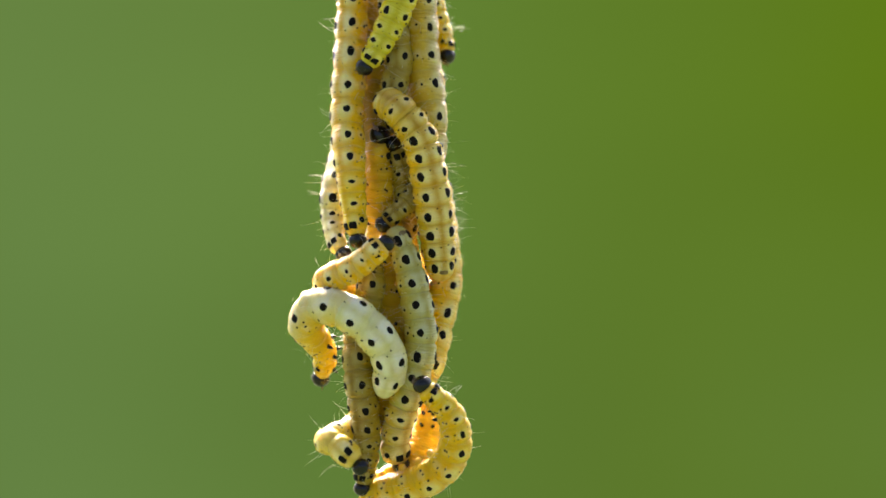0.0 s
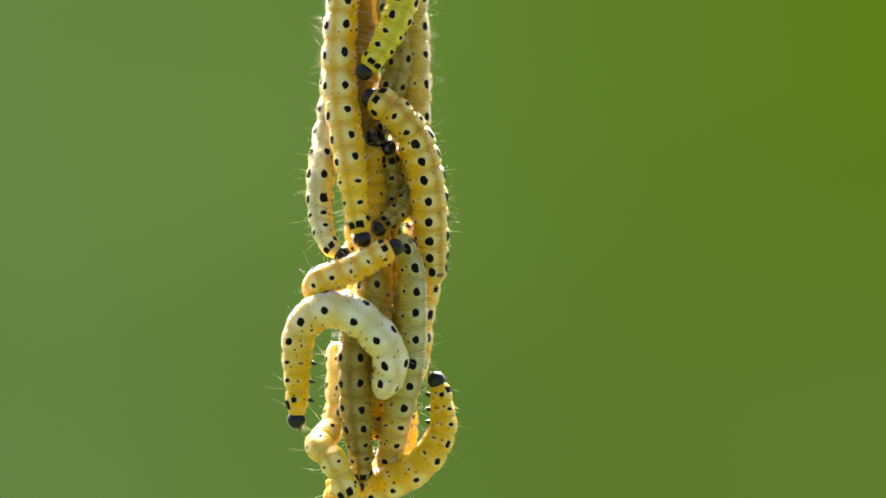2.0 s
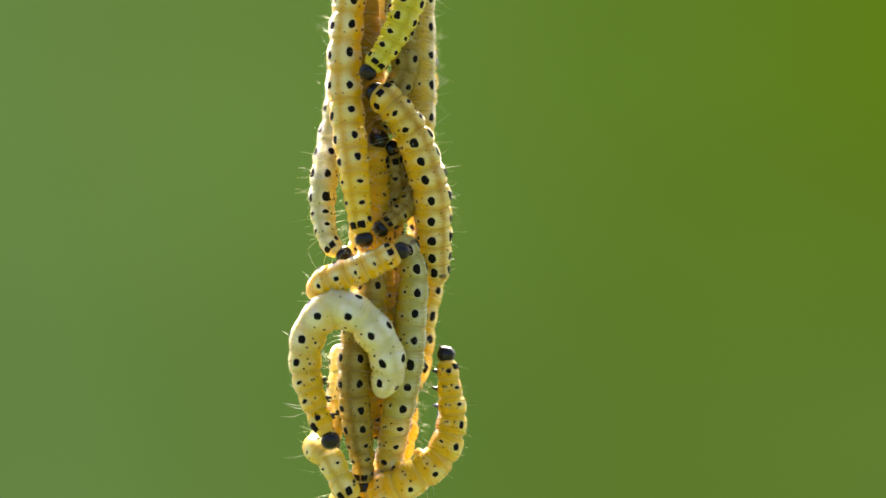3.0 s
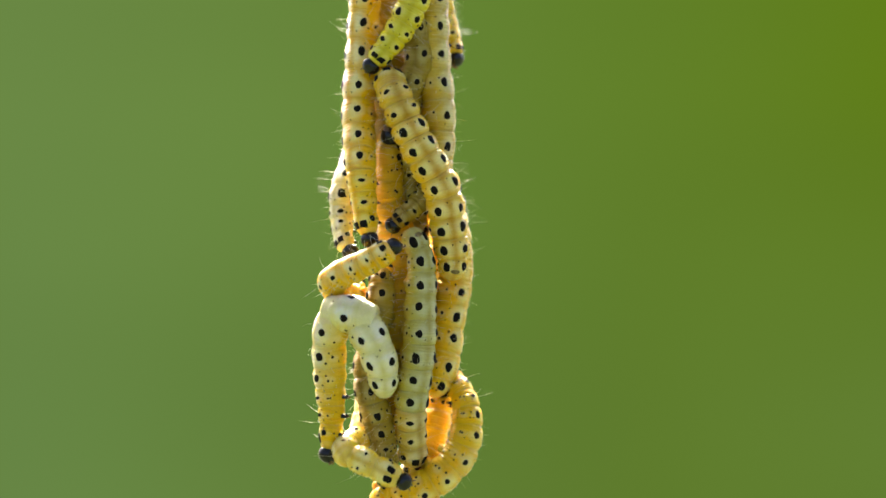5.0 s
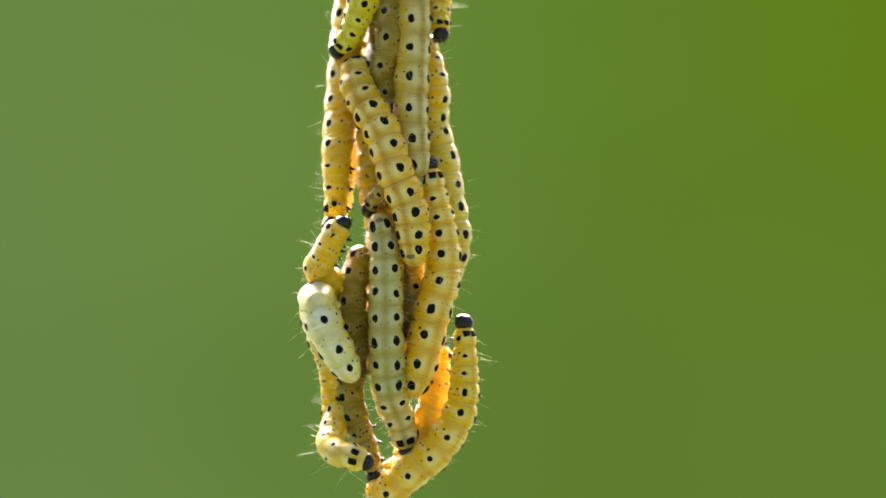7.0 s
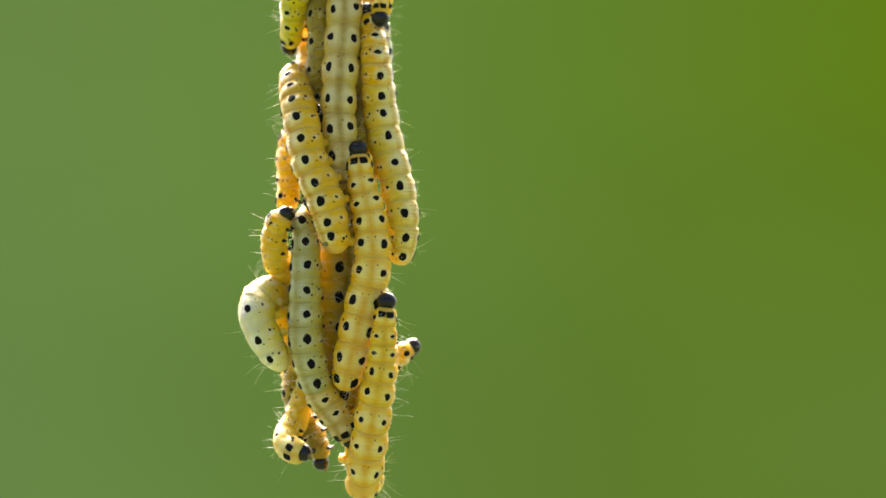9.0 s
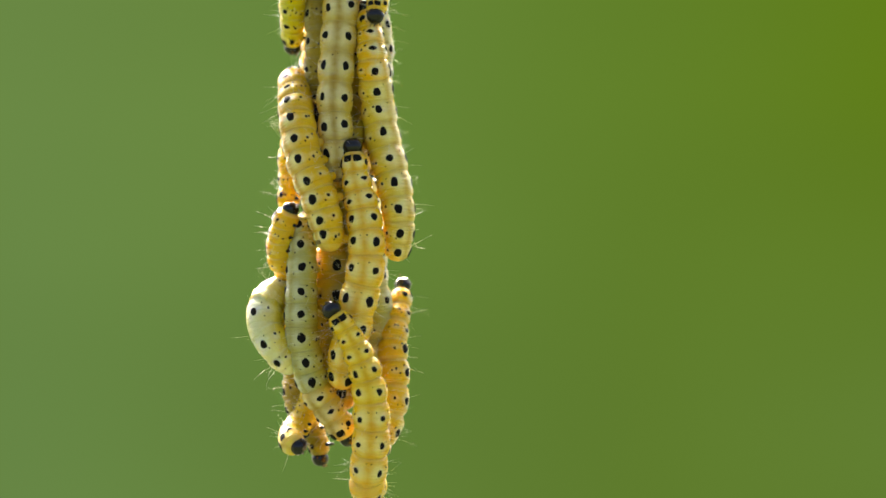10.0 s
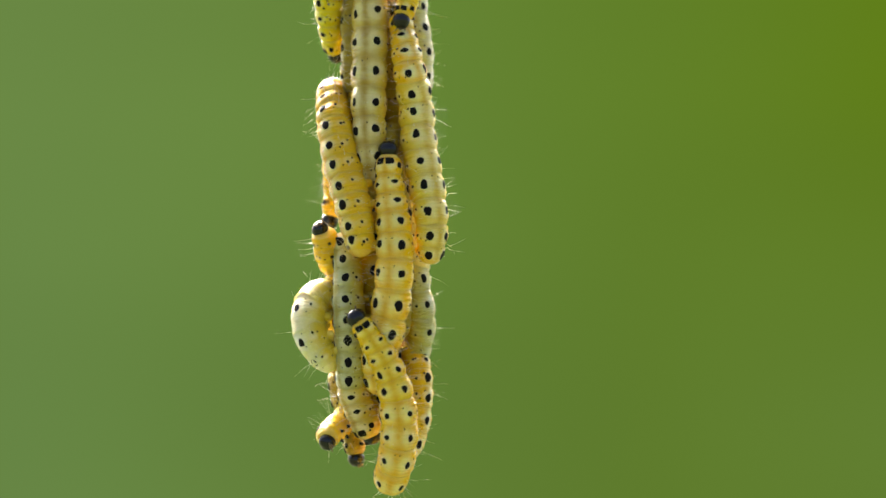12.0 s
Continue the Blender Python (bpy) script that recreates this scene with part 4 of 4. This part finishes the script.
caterpillar(275, 1.32,
        {0: [(2.3, -4.6, -8.9), (3.2, -4.4, -9.8), (4.4, -3.8, -10.9), (5.0, -3.0, -12.8), (4.5, -2.2, -14.6), (3.0, -1.5, -16.0), (0.9, -0.8, -16.9), (-1.1, -0.3, -17.6)],
         0.5: [(2.0, -4.8, -9.4), (2.9, -4.6, -9.7), (4.1, -4.1, -10.7), (4.9, -3.5, -12.6), (4.4, -2.6, -14.5), (3.0, -1.7, -15.9), (1.0, -0.8, -16.8), (-1.0, -0.0, -17.5)],
         1: [(4.1, -3.2, -8.6), (4.4, -3.2, -10.2), (4.6, -3.1, -12.3), (3.7, -2.6, -14.3), (2.1, -1.7, -15.8), (0.5, -0.7, -16.7), (-1.4, 0.2, -17.5), (-2.5, 0.8, -18.0)],
         1.5: [(3.6, -2.8, -9.0), (4.2, -3.0, -10.3), (4.4, -3.0, -12.2), (3.7, -2.6, -14.0), (2.4, -1.9, -15.4), (0.8, -0.8, -16.3), (-1.1, 0.3, -17.1), (-2.3, 0.9, -17.7)],
         2.5: [(4.0, -2.3, -7.1), (4.2, -2.4, -9.2), (4.6, -2.7, -11.4), (3.9, -2.6, -13.8), (2.5, -2.0, -15.4), (0.8, -1.0, -16.5), (-0.9, 0.1, -17.3), (-2.3, 0.9, -17.9)],
         3: [(4.4, -1.9, -6.4), (4.8, -2.2, -8.7), (5.2, -2.5, -11.2), (4.6, -2.6, -13.7), (2.9, -2.0, -15.5), (1.2, -1.1, -16.6), (-0.5, -0.0, -17.4), (-1.9, 0.7, -18.0)],
         5: [(3.0, 1.8, -10.0), (3.7, 1.5, -9.0), (4.7, 0.6, -10.2), (5.1, -0.0, -12.1), (4.7, -0.4, -14.1), (3.2, -0.7, -15.9), (1.3, -0.8, -17.0), (-1.0, -0.7, -17.8)],
         5.5: [(2.6, 2.2, -10.0), (3.3, 2.0, -9.0), (4.4, 1.3, -10.2), (4.9, 0.7, -12.1), (4.6, 0.2, -14.1), (3.2, -0.3, -15.9), (1.3, -0.6, -17.0), (-1.0, -0.9, -17.8)],
         6.5: [(4.5, 1.8, -6.3), (5.0, 1.8, -8.1), (5.4, 1.6, -10.5), (5.2, 1.2, -12.7), (4.2, 0.3, -14.8), (2.4, -0.7, -16.4), (0.7, -1.3, -17.7), (-0.8, -1.5, -18.3)],
         8.5: [(5.6, 2.8, -5.4), (5.5, 2.5, -7.5), (5.3, 2.4, -10.0), (4.7, 1.9, -12.9), (4.1, 1.6, -15.1), (3.1, 1.4, -17.2), (1.8, 1.5, -18.4), (0.8, 2.8, -18.1)],
         9: [(5.1, 2.4, -5.2), (5.0, 2.2, -7.5), (4.8, 2.1, -9.9), (4.3, 1.7, -12.8), (3.7, 1.5, -15.1), (2.7, 1.5, -17.3), (1.6, 1.8, -18.4), (0.5, 3.0, -17.8)],
         9.5: [(4.9, 2.9, -5.0), (4.8, 2.7, -7.4), (4.5, 2.3, -9.9), (4.0, 1.5, -12.7), (3.4, 1.3, -15.2), (2.6, 1.3, -17.4), (1.6, 1.8, -18.3), (0.4, 2.6, -17.5)],
         10: [(4.3, -0.9, -5.9), (4.6, 0.3, -7.7), (4.7, 1.5, -10.5), (4.5, 1.9, -13.2), (4.1, 1.9, -15.5), (3.4, 1.8, -17.8), (2.3, 2.1, -18.7), (1.3, 3.0, -18.3)],
         10.5: [(4.2, -1.3, -6.0), (4.3, -0.4, -7.7), (4.3, 0.9, -9.9), (4.2, 1.7, -12.2), (4.0, 1.9, -14.5), (3.4, 1.9, -16.7), (2.4, 2.0, -18.2), (1.3, 2.6, -18.1)],
         11: [(4.2, -1.2, -5.0), (4.3, -0.3, -6.8), (4.2, 1.0, -9.3), (4.1, 1.7, -11.8), (3.8, 1.8, -14.4), (3.2, 1.7, -16.6), (2.2, 1.6, -18.0), (1.1, 2.2, -18.0)],
         11.5: [(4.2, -0.5, -4.8), (4.2, 0.3, -6.6), (4.1, 1.3, -9.1), (3.9, 1.8, -11.7), (3.6, 1.7, -14.3), (3.1, 1.5, -16.4), (2.0, 1.3, -17.9), (0.8, 1.7, -17.8)],
         12: [(4.2, -1.2, -6.1), (4.2, -0.3, -7.5), (4.0, 0.9, -9.7), (3.8, 1.5, -11.9), (3.4, 1.6, -14.2), (2.9, 1.3, -16.3), (1.8, 0.9, -17.7), (0.6, 1.3, -17.7)]},
        {0: [(1.0, -0.25, 0.0), (1.0, -0.3, -0.3), (0.5, -0.5, -0.8), (0.0, -0.5, -1.0)],
         0.5: [(0.97, -0.36, 0.0), (0.96, -0.41, -0.3), (0.44, -0.55, -0.8), (-0.06, -0.5, -1.0)],
         1: [(0.93, -0.44, 0.0), (0.92, -0.49, -0.3), (0.39, -0.59, -0.8), (-0.1, -0.49, -1.0)],
         1.5: [(0.9, -0.5, 0.0), (0.89, -0.54, -0.3), (0.36, -0.61, -0.8), (-0.13, -0.48, -1.0)],
         2.5: [(0.87, -0.55, 0.0), (0.85, -0.6, -0.3), (0.32, -0.63, -0.8), (-0.16, -0.47, -1.0)],
         3: [(0.89, -0.53, 0.0), (0.87, -0.58, -0.3), (0.33, -0.62, -0.8), (-0.14, -0.48, -1.0)],
         5: [(1.01, -0.2, 0.0), (1.01, -0.25, -0.3), (0.52, -0.48, -0.8), (0.02, -0.5, -1.0)],
         5.5: [(1.03, -0.05, 0.0), (1.04, -0.1, -0.3), (0.59, -0.39, -0.8), (0.1, -0.49, -1.0)],
         6.5: [(0.99, -0.15, 0.0), (0.99, -0.15, -0.2), (0.77, -0.38, -0.6), (0.33, -0.62, -0.8)],
         8.5: [(0.95, -0.33, 0.0), (0.91, -0.42, 0.0), (0.91, -0.42, -0.1), (0.91, -0.42, -0.4)],
         9: [(0.97, -0.26, 0.0), (0.94, -0.35, 0.0), (0.94, -0.35, -0.1), (0.94, -0.35, -0.4)],
         9.5: [(0.99, -0.18, 0.0), (0.96, -0.28, 0.0), (0.96, -0.28, -0.1), (0.96, -0.28, -0.4)],
         10: [(0.99, -0.17, 0.0), (0.96, -0.26, 0.0), (0.96, -0.26, -0.1), (0.96, -0.26, -0.4)],
         10.5: [(1.0, -0.09, 0.0), (0.98, -0.19, 0.0), (0.98, -0.19, -0.1), (0.98, -0.19, -0.4)],
         11: [(1.00, -0.05, 0.0), (0.99, -0.15, 0.0), (0.99, -0.15, -0.1), (0.99, -0.15, -0.4)],
         11.5: [(1.00, -0.00, 0.0), (0.99, -0.10, 0.0), (0.99, -0.10, -0.1), (0.99, -0.10, -0.4)],
         12: [(1.0, 0.04, 0.0), (1.0, -0.06, 0.0), (1.0, -0.06, -0.1), (1.0, -0.06, -0.4)]}, [YELLOW, YELLOW, HONEY, HONEY], 10,
        "bright yellow caterpillar curling up with a swinging head", slim=0.88, spots=0.78)

caterpillar(292, 1.10,
        {0: [(-1.1, -4.4, -15.2), (-2.1, -4.3, -14.3), (-3.3, -3.8, -13.5), (-3.7, -2.4, -13.5), (-1.9, 0.3, -12.5), (-2.0, 0.7, -10.1), (-2.4, 0.6, -8.4), (-2.4, 0.8, -6.6)],
         1: [(-0.9, -3.9, -17.5), (-1.8, -3.7, -16.1), (-3.1, -3.1, -14.2), (-3.9, -1.7, -13.9), (-2.2, 1.1, -12.5), (-2.3, 1.4, -10.2), (-2.8, 1.3, -8.2), (-2.8, 1.5, -6.4)],
         1.5: [(-0.7, -3.8, -17.7), (-1.8, -3.5, -16.2), (-3.0, -2.8, -14.2), (-3.8, -1.5, -13.8), (-2.1, 1.3, -12.5), (-2.2, 1.7, -10.1), (-2.7, 1.6, -8.2), (-2.7, 1.7, -6.6)],
         2.5: [(-1.4, -2.6, -17.9), (-2.4, -2.3, -16.5), (-3.4, -1.7, -14.4), (-3.9, -0.6, -13.7), (-2.7, 0.6, -12.5), (-2.3, 1.3, -10.8), (-2.4, 1.5, -8.8), (-2.4, 1.7, -7.2)],
         3: [(-0.9, -2.8, -17.7), (-2.1, -2.5, -16.2), (-3.2, -1.9, -14.4), (-3.8, -0.7, -13.9), (-2.6, 0.5, -12.7), (-2.3, 1.2, -10.8), (-2.4, 1.4, -8.8), (-2.4, 1.6, -7.2)],
         5: [(1.5, -4.2, -15.9), (-0.0, -4.1, -15.3), (-1.8, -3.9, -14.6), (-3.0, -3.2, -14.1), (-2.3, -1.1, -13.3), (-2.2, -0.1, -12.0), (-2.2, 0.4, -10.1), (-2.3, 0.6, -8.1)],
         5.5: [(1.5, -4.1, -16.1), (0.2, -4.2, -15.5), (-1.4, -4.3, -14.7), (-2.7, -3.7, -14.2), (-2.1, -1.7, -13.4), (-2.1, -0.6, -12.1), (-2.1, -0.1, -10.2), (-2.2, 0.1, -8.2)],
         6.5: [(2.0, -3.9, -15.7), (1.0, -4.3, -15.3), (-0.3, -4.6, -15.0), (-1.5, -4.2, -14.5), (-2.0, -3.1, -13.8), (-2.2, -2.2, -12.4), (-2.3, -1.8, -10.6), (-2.5, -1.4, -9.1)],
         8.5: [(2.2, -2.4, -16.0), (1.7, -3.0, -15.9), (0.8, -3.5, -15.5), (-0.2, -3.2, -14.9), (-0.7, -2.5, -14.1), (-0.9, -2.0, -13.0), (-1.0, -1.6, -11.6), (-1.2, -1.4, -9.6)],
         9.5: [(2.2, -2.7, -15.7), (1.7, -3.3, -15.6), (0.7, -3.5, -15.2), (-0.2, -3.2, -14.6), (-0.7, -2.5, -13.9), (-1.0, -2.0, -12.6), (-1.2, -1.6, -11.0), (-1.3, -1.5, -9.2)],
         10.5: [(2.4, -2.5, -15.6), (1.9, -2.8, -15.2), (0.9, -2.6, -14.8), (-0.3, -1.8, -14.5), (-0.9, -1.0, -13.5), (-1.1, -0.5, -11.9), (-1.2, -0.3, -10.0), (-1.3, -0.1, -8.4)],
         12: [(2.4, -3.4, -15.0), (1.8, -3.3, -14.5), (0.7, -2.9, -14.1), (-0.4, -2.3, -13.8), (-0.9, -1.7, -12.8), (-1.2, -1.4, -11.2), (-1.3, -1.2, -9.5), (-1.5, -1.0, -7.9)]},
        [(-0.6, -0.6, 0.3)], [PALE, PALE, SILVER], 7,
        "small cream caterpillar with a black head curled at the bottom", stout=0.5, taper=0.5, spots=0.75)

caterpillar(309, 1.12,
        {0: [(-0.5, -3.9, 0.5), (-1.5, -4.0, -0.4), (-2.7, -3.9, -1.5), (-3.9, -3.3, -2.1), (-4.6, -2.0, -2.8), (-3.6, -1.0, -3.5), (-2.2, -0.3, -4.1), (-1.3, 0.3, -5.7), (-1.0, 0.6, -8.1)],
         1.5: [(-0.5, -3.9, 0.7), (-1.7, -3.7, -0.1), (-3.1, -3.2, -1.2), (-4.4, -2.3, -1.9), (-5.1, -0.9, -2.6), (-4.0, 0.1, -3.2), (-2.5, 0.4, -3.9), (-1.4, 0.8, -5.7), (-1.0, 1.0, -8.1)],
         2.5: [(-0.1, -4.1, 0.4), (-1.3, -3.8, -0.3), (-2.8, -3.3, -1.3), (-4.2, -2.3, -2.0), (-4.9, -0.9, -2.8), (-3.9, 0.3, -3.5), (-2.3, 0.5, -4.1), (-1.0, 0.7, -5.8), (-0.6, 0.9, -8.2)],
         3: [(0.0, -4.1, 0.4), (-1.1, -3.8, -0.3), (-2.7, -3.4, -1.3), (-4.1, -2.4, -2.0), (-4.8, -1.0, -2.8), (-3.8, 0.1, -3.5), (-2.3, 0.4, -4.1), (-1.0, 0.7, -5.8), (-0.5, 0.8, -8.2)],
         5: [(-0.5, -4.0, 0.3), (-1.5, -4.1, -0.5), (-2.8, -4.0, -1.3), (-4.1, -3.5, -2.0), (-4.9, -2.2, -2.8), (-4.0, -1.1, -3.4), (-2.7, -0.4, -4.3), (-1.8, 0.3, -6.0), (-1.6, 0.6, -8.5)],
         5.5: [(0.2, -4.0, 0.2), (-0.7, -4.2, -0.5), (-2.0, -4.4, -1.3), (-3.5, -4.0, -2.0), (-4.5, -2.9, -2.9), (-3.9, -1.8, -3.5), (-2.7, -0.8, -4.4), (-2.0, -0.0, -6.1), (-1.8, 0.3, -8.6)],
         6.5: [(0.1, -4.7, 0.8), (-0.6, -4.9, -0.2), (-1.6, -4.8, -1.5), (-2.9, -4.4, -2.4), (-3.2, -3.1, -3.3), (-2.9, -1.9, -3.8), (-2.5, -1.1, -4.9), (-2.4, -0.7, -6.7), (-2.3, -0.4, -9.1)],
         8.5: [(1.0, -3.5, 0.8), (0.5, -4.1, -0.0), (-0.2, -4.1, -1.5), (-1.0, -3.5, -2.9), (-1.5, -2.5, -3.5), (-1.8, -1.6, -4.6), (-2.0, -1.2, -6.2), (-2.2, -1.1, -8.1), (-2.3, -1.1, -10.1)],
         9.5: [(1.2, -3.2, 0.8), (0.8, -3.8, -0.2), (0.1, -4.0, -1.6), (-0.7, -3.5, -2.8), (-1.2, -2.6, -3.6), (-1.6, -1.5, -4.8), (-1.9, -1.3, -6.4), (-2.1, -1.3, -8.1), (-2.3, -1.3, -10.1)],
         10.5: [(1.1, -2.6, 1.2), (0.9, -2.9, 0.1), (0.4, -3.0, -1.5), (-0.2, -2.7, -2.9), (-0.8, -1.8, -3.9), (-1.3, -1.2, -5.1), (-1.6, -1.0, -6.8), (-1.8, -1.1, -8.4), (-2.0, -1.1, -10.4)],
         11.5: [(1.2, -3.3, 0.5), (0.9, -3.0, -0.6), (0.3, -3.0, -1.9), (-0.3, -2.5, -3.0), (-1.0, -1.7, -3.9), (-1.5, -1.5, -5.4), (-1.8, -1.4, -7.2), (-2.0, -1.5, -9.0), (-2.2, -1.6, -11.1)],
         12: [(1.0, -3.4, 0.1), (0.6, -3.0, -0.8), (-0.2, -2.8, -2.0), (-0.8, -2.1, -2.8), (-1.4, -1.4, -3.8), (-1.8, -0.8, -5.5), (-2.0, -0.7, -7.1), (-2.2, -0.8, -9.2), (-2.3, -0.8, -11.2)]},
        [(-0.3, -0.7, 0.7), (-0.6, -0.7, 0.4), (-1, -0.2, 0), (-1, 0, 0)], [GOLD], 11,
        "small cream caterpillar lying across the others", stout=0.5, spots=0.72)

caterpillar(326, 1.00,
        {0: [(-1.2, 4.4, 22.0), (-1.3, 4.4, 18.7), (-1.4, 4.0, 15.5), (-1.4, 4.3, 12.6), (-1.5, 4.1, 9.8), (-1.8, 3.7, 7.0), (-2.2, 3.4, 4.1)]},
        [(0.2, 1, 0)], [SILVER], 12,
        "pale slender caterpillar at the rear of the upper bundle")

caterpillar(343, 1.30,
        {0: [(-3.2, 2.5, 20.3), (-2.9, 2.5, 17.0), (-2.4, 2.4, 13.4), (-2.0, 2.3, 9.7), (-1.6, 2.2, 6.1), (-1.1, 2.2, 2.4), (-0.5, 2.2, -1.2)]},
        [(0, 1, 0)], [SHADED_BROWN], 12,
        "shade-darkened brown caterpillar hidden deep among the others", legs=False)

caterpillar(360, 1.22,
        {0: [(3.2, 1.8, -9.9), (3.1, 1.5, -11.3), (3.0, 1.1, -13.1), (2.4, 0.8, -14.9), (1.2, 0.6, -16.2), (-0.6, 0.4, -17.0)],
         6.5: [(2.6, 3.6, -7.4), (2.8, 3.2, -9.2), (2.7, 2.6, -11.4), (2.3, 2.0, -13.8), (1.5, 1.2, -15.9), (0.3, 0.4, -17.2)],
         8.5: [(0.4, 3.9, -7.6), (0.6, 3.6, -9.1), (1.1, 3.1, -11.3), (1.0, 2.6, -13.6), (1.0, 1.9, -15.6), (0.9, 0.9, -17.2)],
         9: [(0.5, 6.2, -8.8), (0.6, 5.0, -9.4), (0.7, 3.2, -10.8), (0.8, 2.3, -13.2), (1.0, 1.8, -15.4), (1.1, 1.2, -17.2)],
         9.5: [(0.1, 6.4, -5.4), (0.1, 4.9, -6.4), (0.1, 3.2, -8.4), (0.2, 2.5, -11.0), (0.4, 2.1, -13.7), (0.7, 1.6, -16.5)],
         9.7: [(-0.2, 6.5, -5.1), (0.1, 5.0, -6.3), (0.2, 3.4, -8.5), (0.4, 2.7, -11.1), (0.6, 2.4, -13.8), (0.9, 1.8, -16.5)],
         10: [(-1.6, 5.8, -4.4), (-0.3, 5.1, -6.4), (0.6, 4.4, -8.8), (1.1, 4.3, -11.2), (1.4, 3.9, -13.7), (1.4, 2.7, -16.6)],
         10.5: [(-1.1, 4.2, -6.9), (-0.4, 3.7, -8.3), (0.3, 3.7, -10.1), (0.7, 3.7, -12.1), (0.9, 3.3, -14.2), (1.1, 2.5, -16.7)],
         12: [(-1.8, 2.9, -6.9), (-0.9, 2.8, -8.3), (-0.3, 3.1, -10.2), (-0.0, 3.0, -12.2), (0.2, 2.6, -14.4), (0.5, 1.6, -16.7)]},
        [(0.1, 1, 0)], [GOLD], 8,
        "orange-yellow caterpillar at the rear of the lower bundle")


def silk_thread(points):
    """A single strand of silk spun between the bodies; points in mm in the bundle's space."""
    verts, faces, line = [], [], spline(points)
    ob = new("silk_thread")
    for k in range(13):
        p = along(line, k / 12)
        for a in range(4):
            verts.append((p + Vector((math.cos(a * math.pi / 2), math.sin(a * math.pi / 2), 0)) * 0.011) * MM)
    part("strand", verts, lathe(13, 4), SILK, ob)
    tagged(ob, "fine white silk thread spun between two caterpillars", "silk thread", "silk threads of the bundle")
    MOVES.append((ob, [(row[0], bundle(row)) for row in SWING]))


silk_thread([(2.0, 0.1, -11.4), (2.2, 0.7, -12.0), (2.3, 1.3, -12.3)])
silk_thread([(1.9, 0.9, -9.6), (1.9, 0.6, -11.2), (2.0, 0.3, -12.6)])


def motions():
    for thing, rows in MOVES:
        if rows[0][0] > 0:
            rows = [(0.0, rows[0][1])] + rows
        if rows[-1][0] < 12:
            rows = rows + [(12.0, rows[-1][1])]
        walk(thing, rows)


motions()
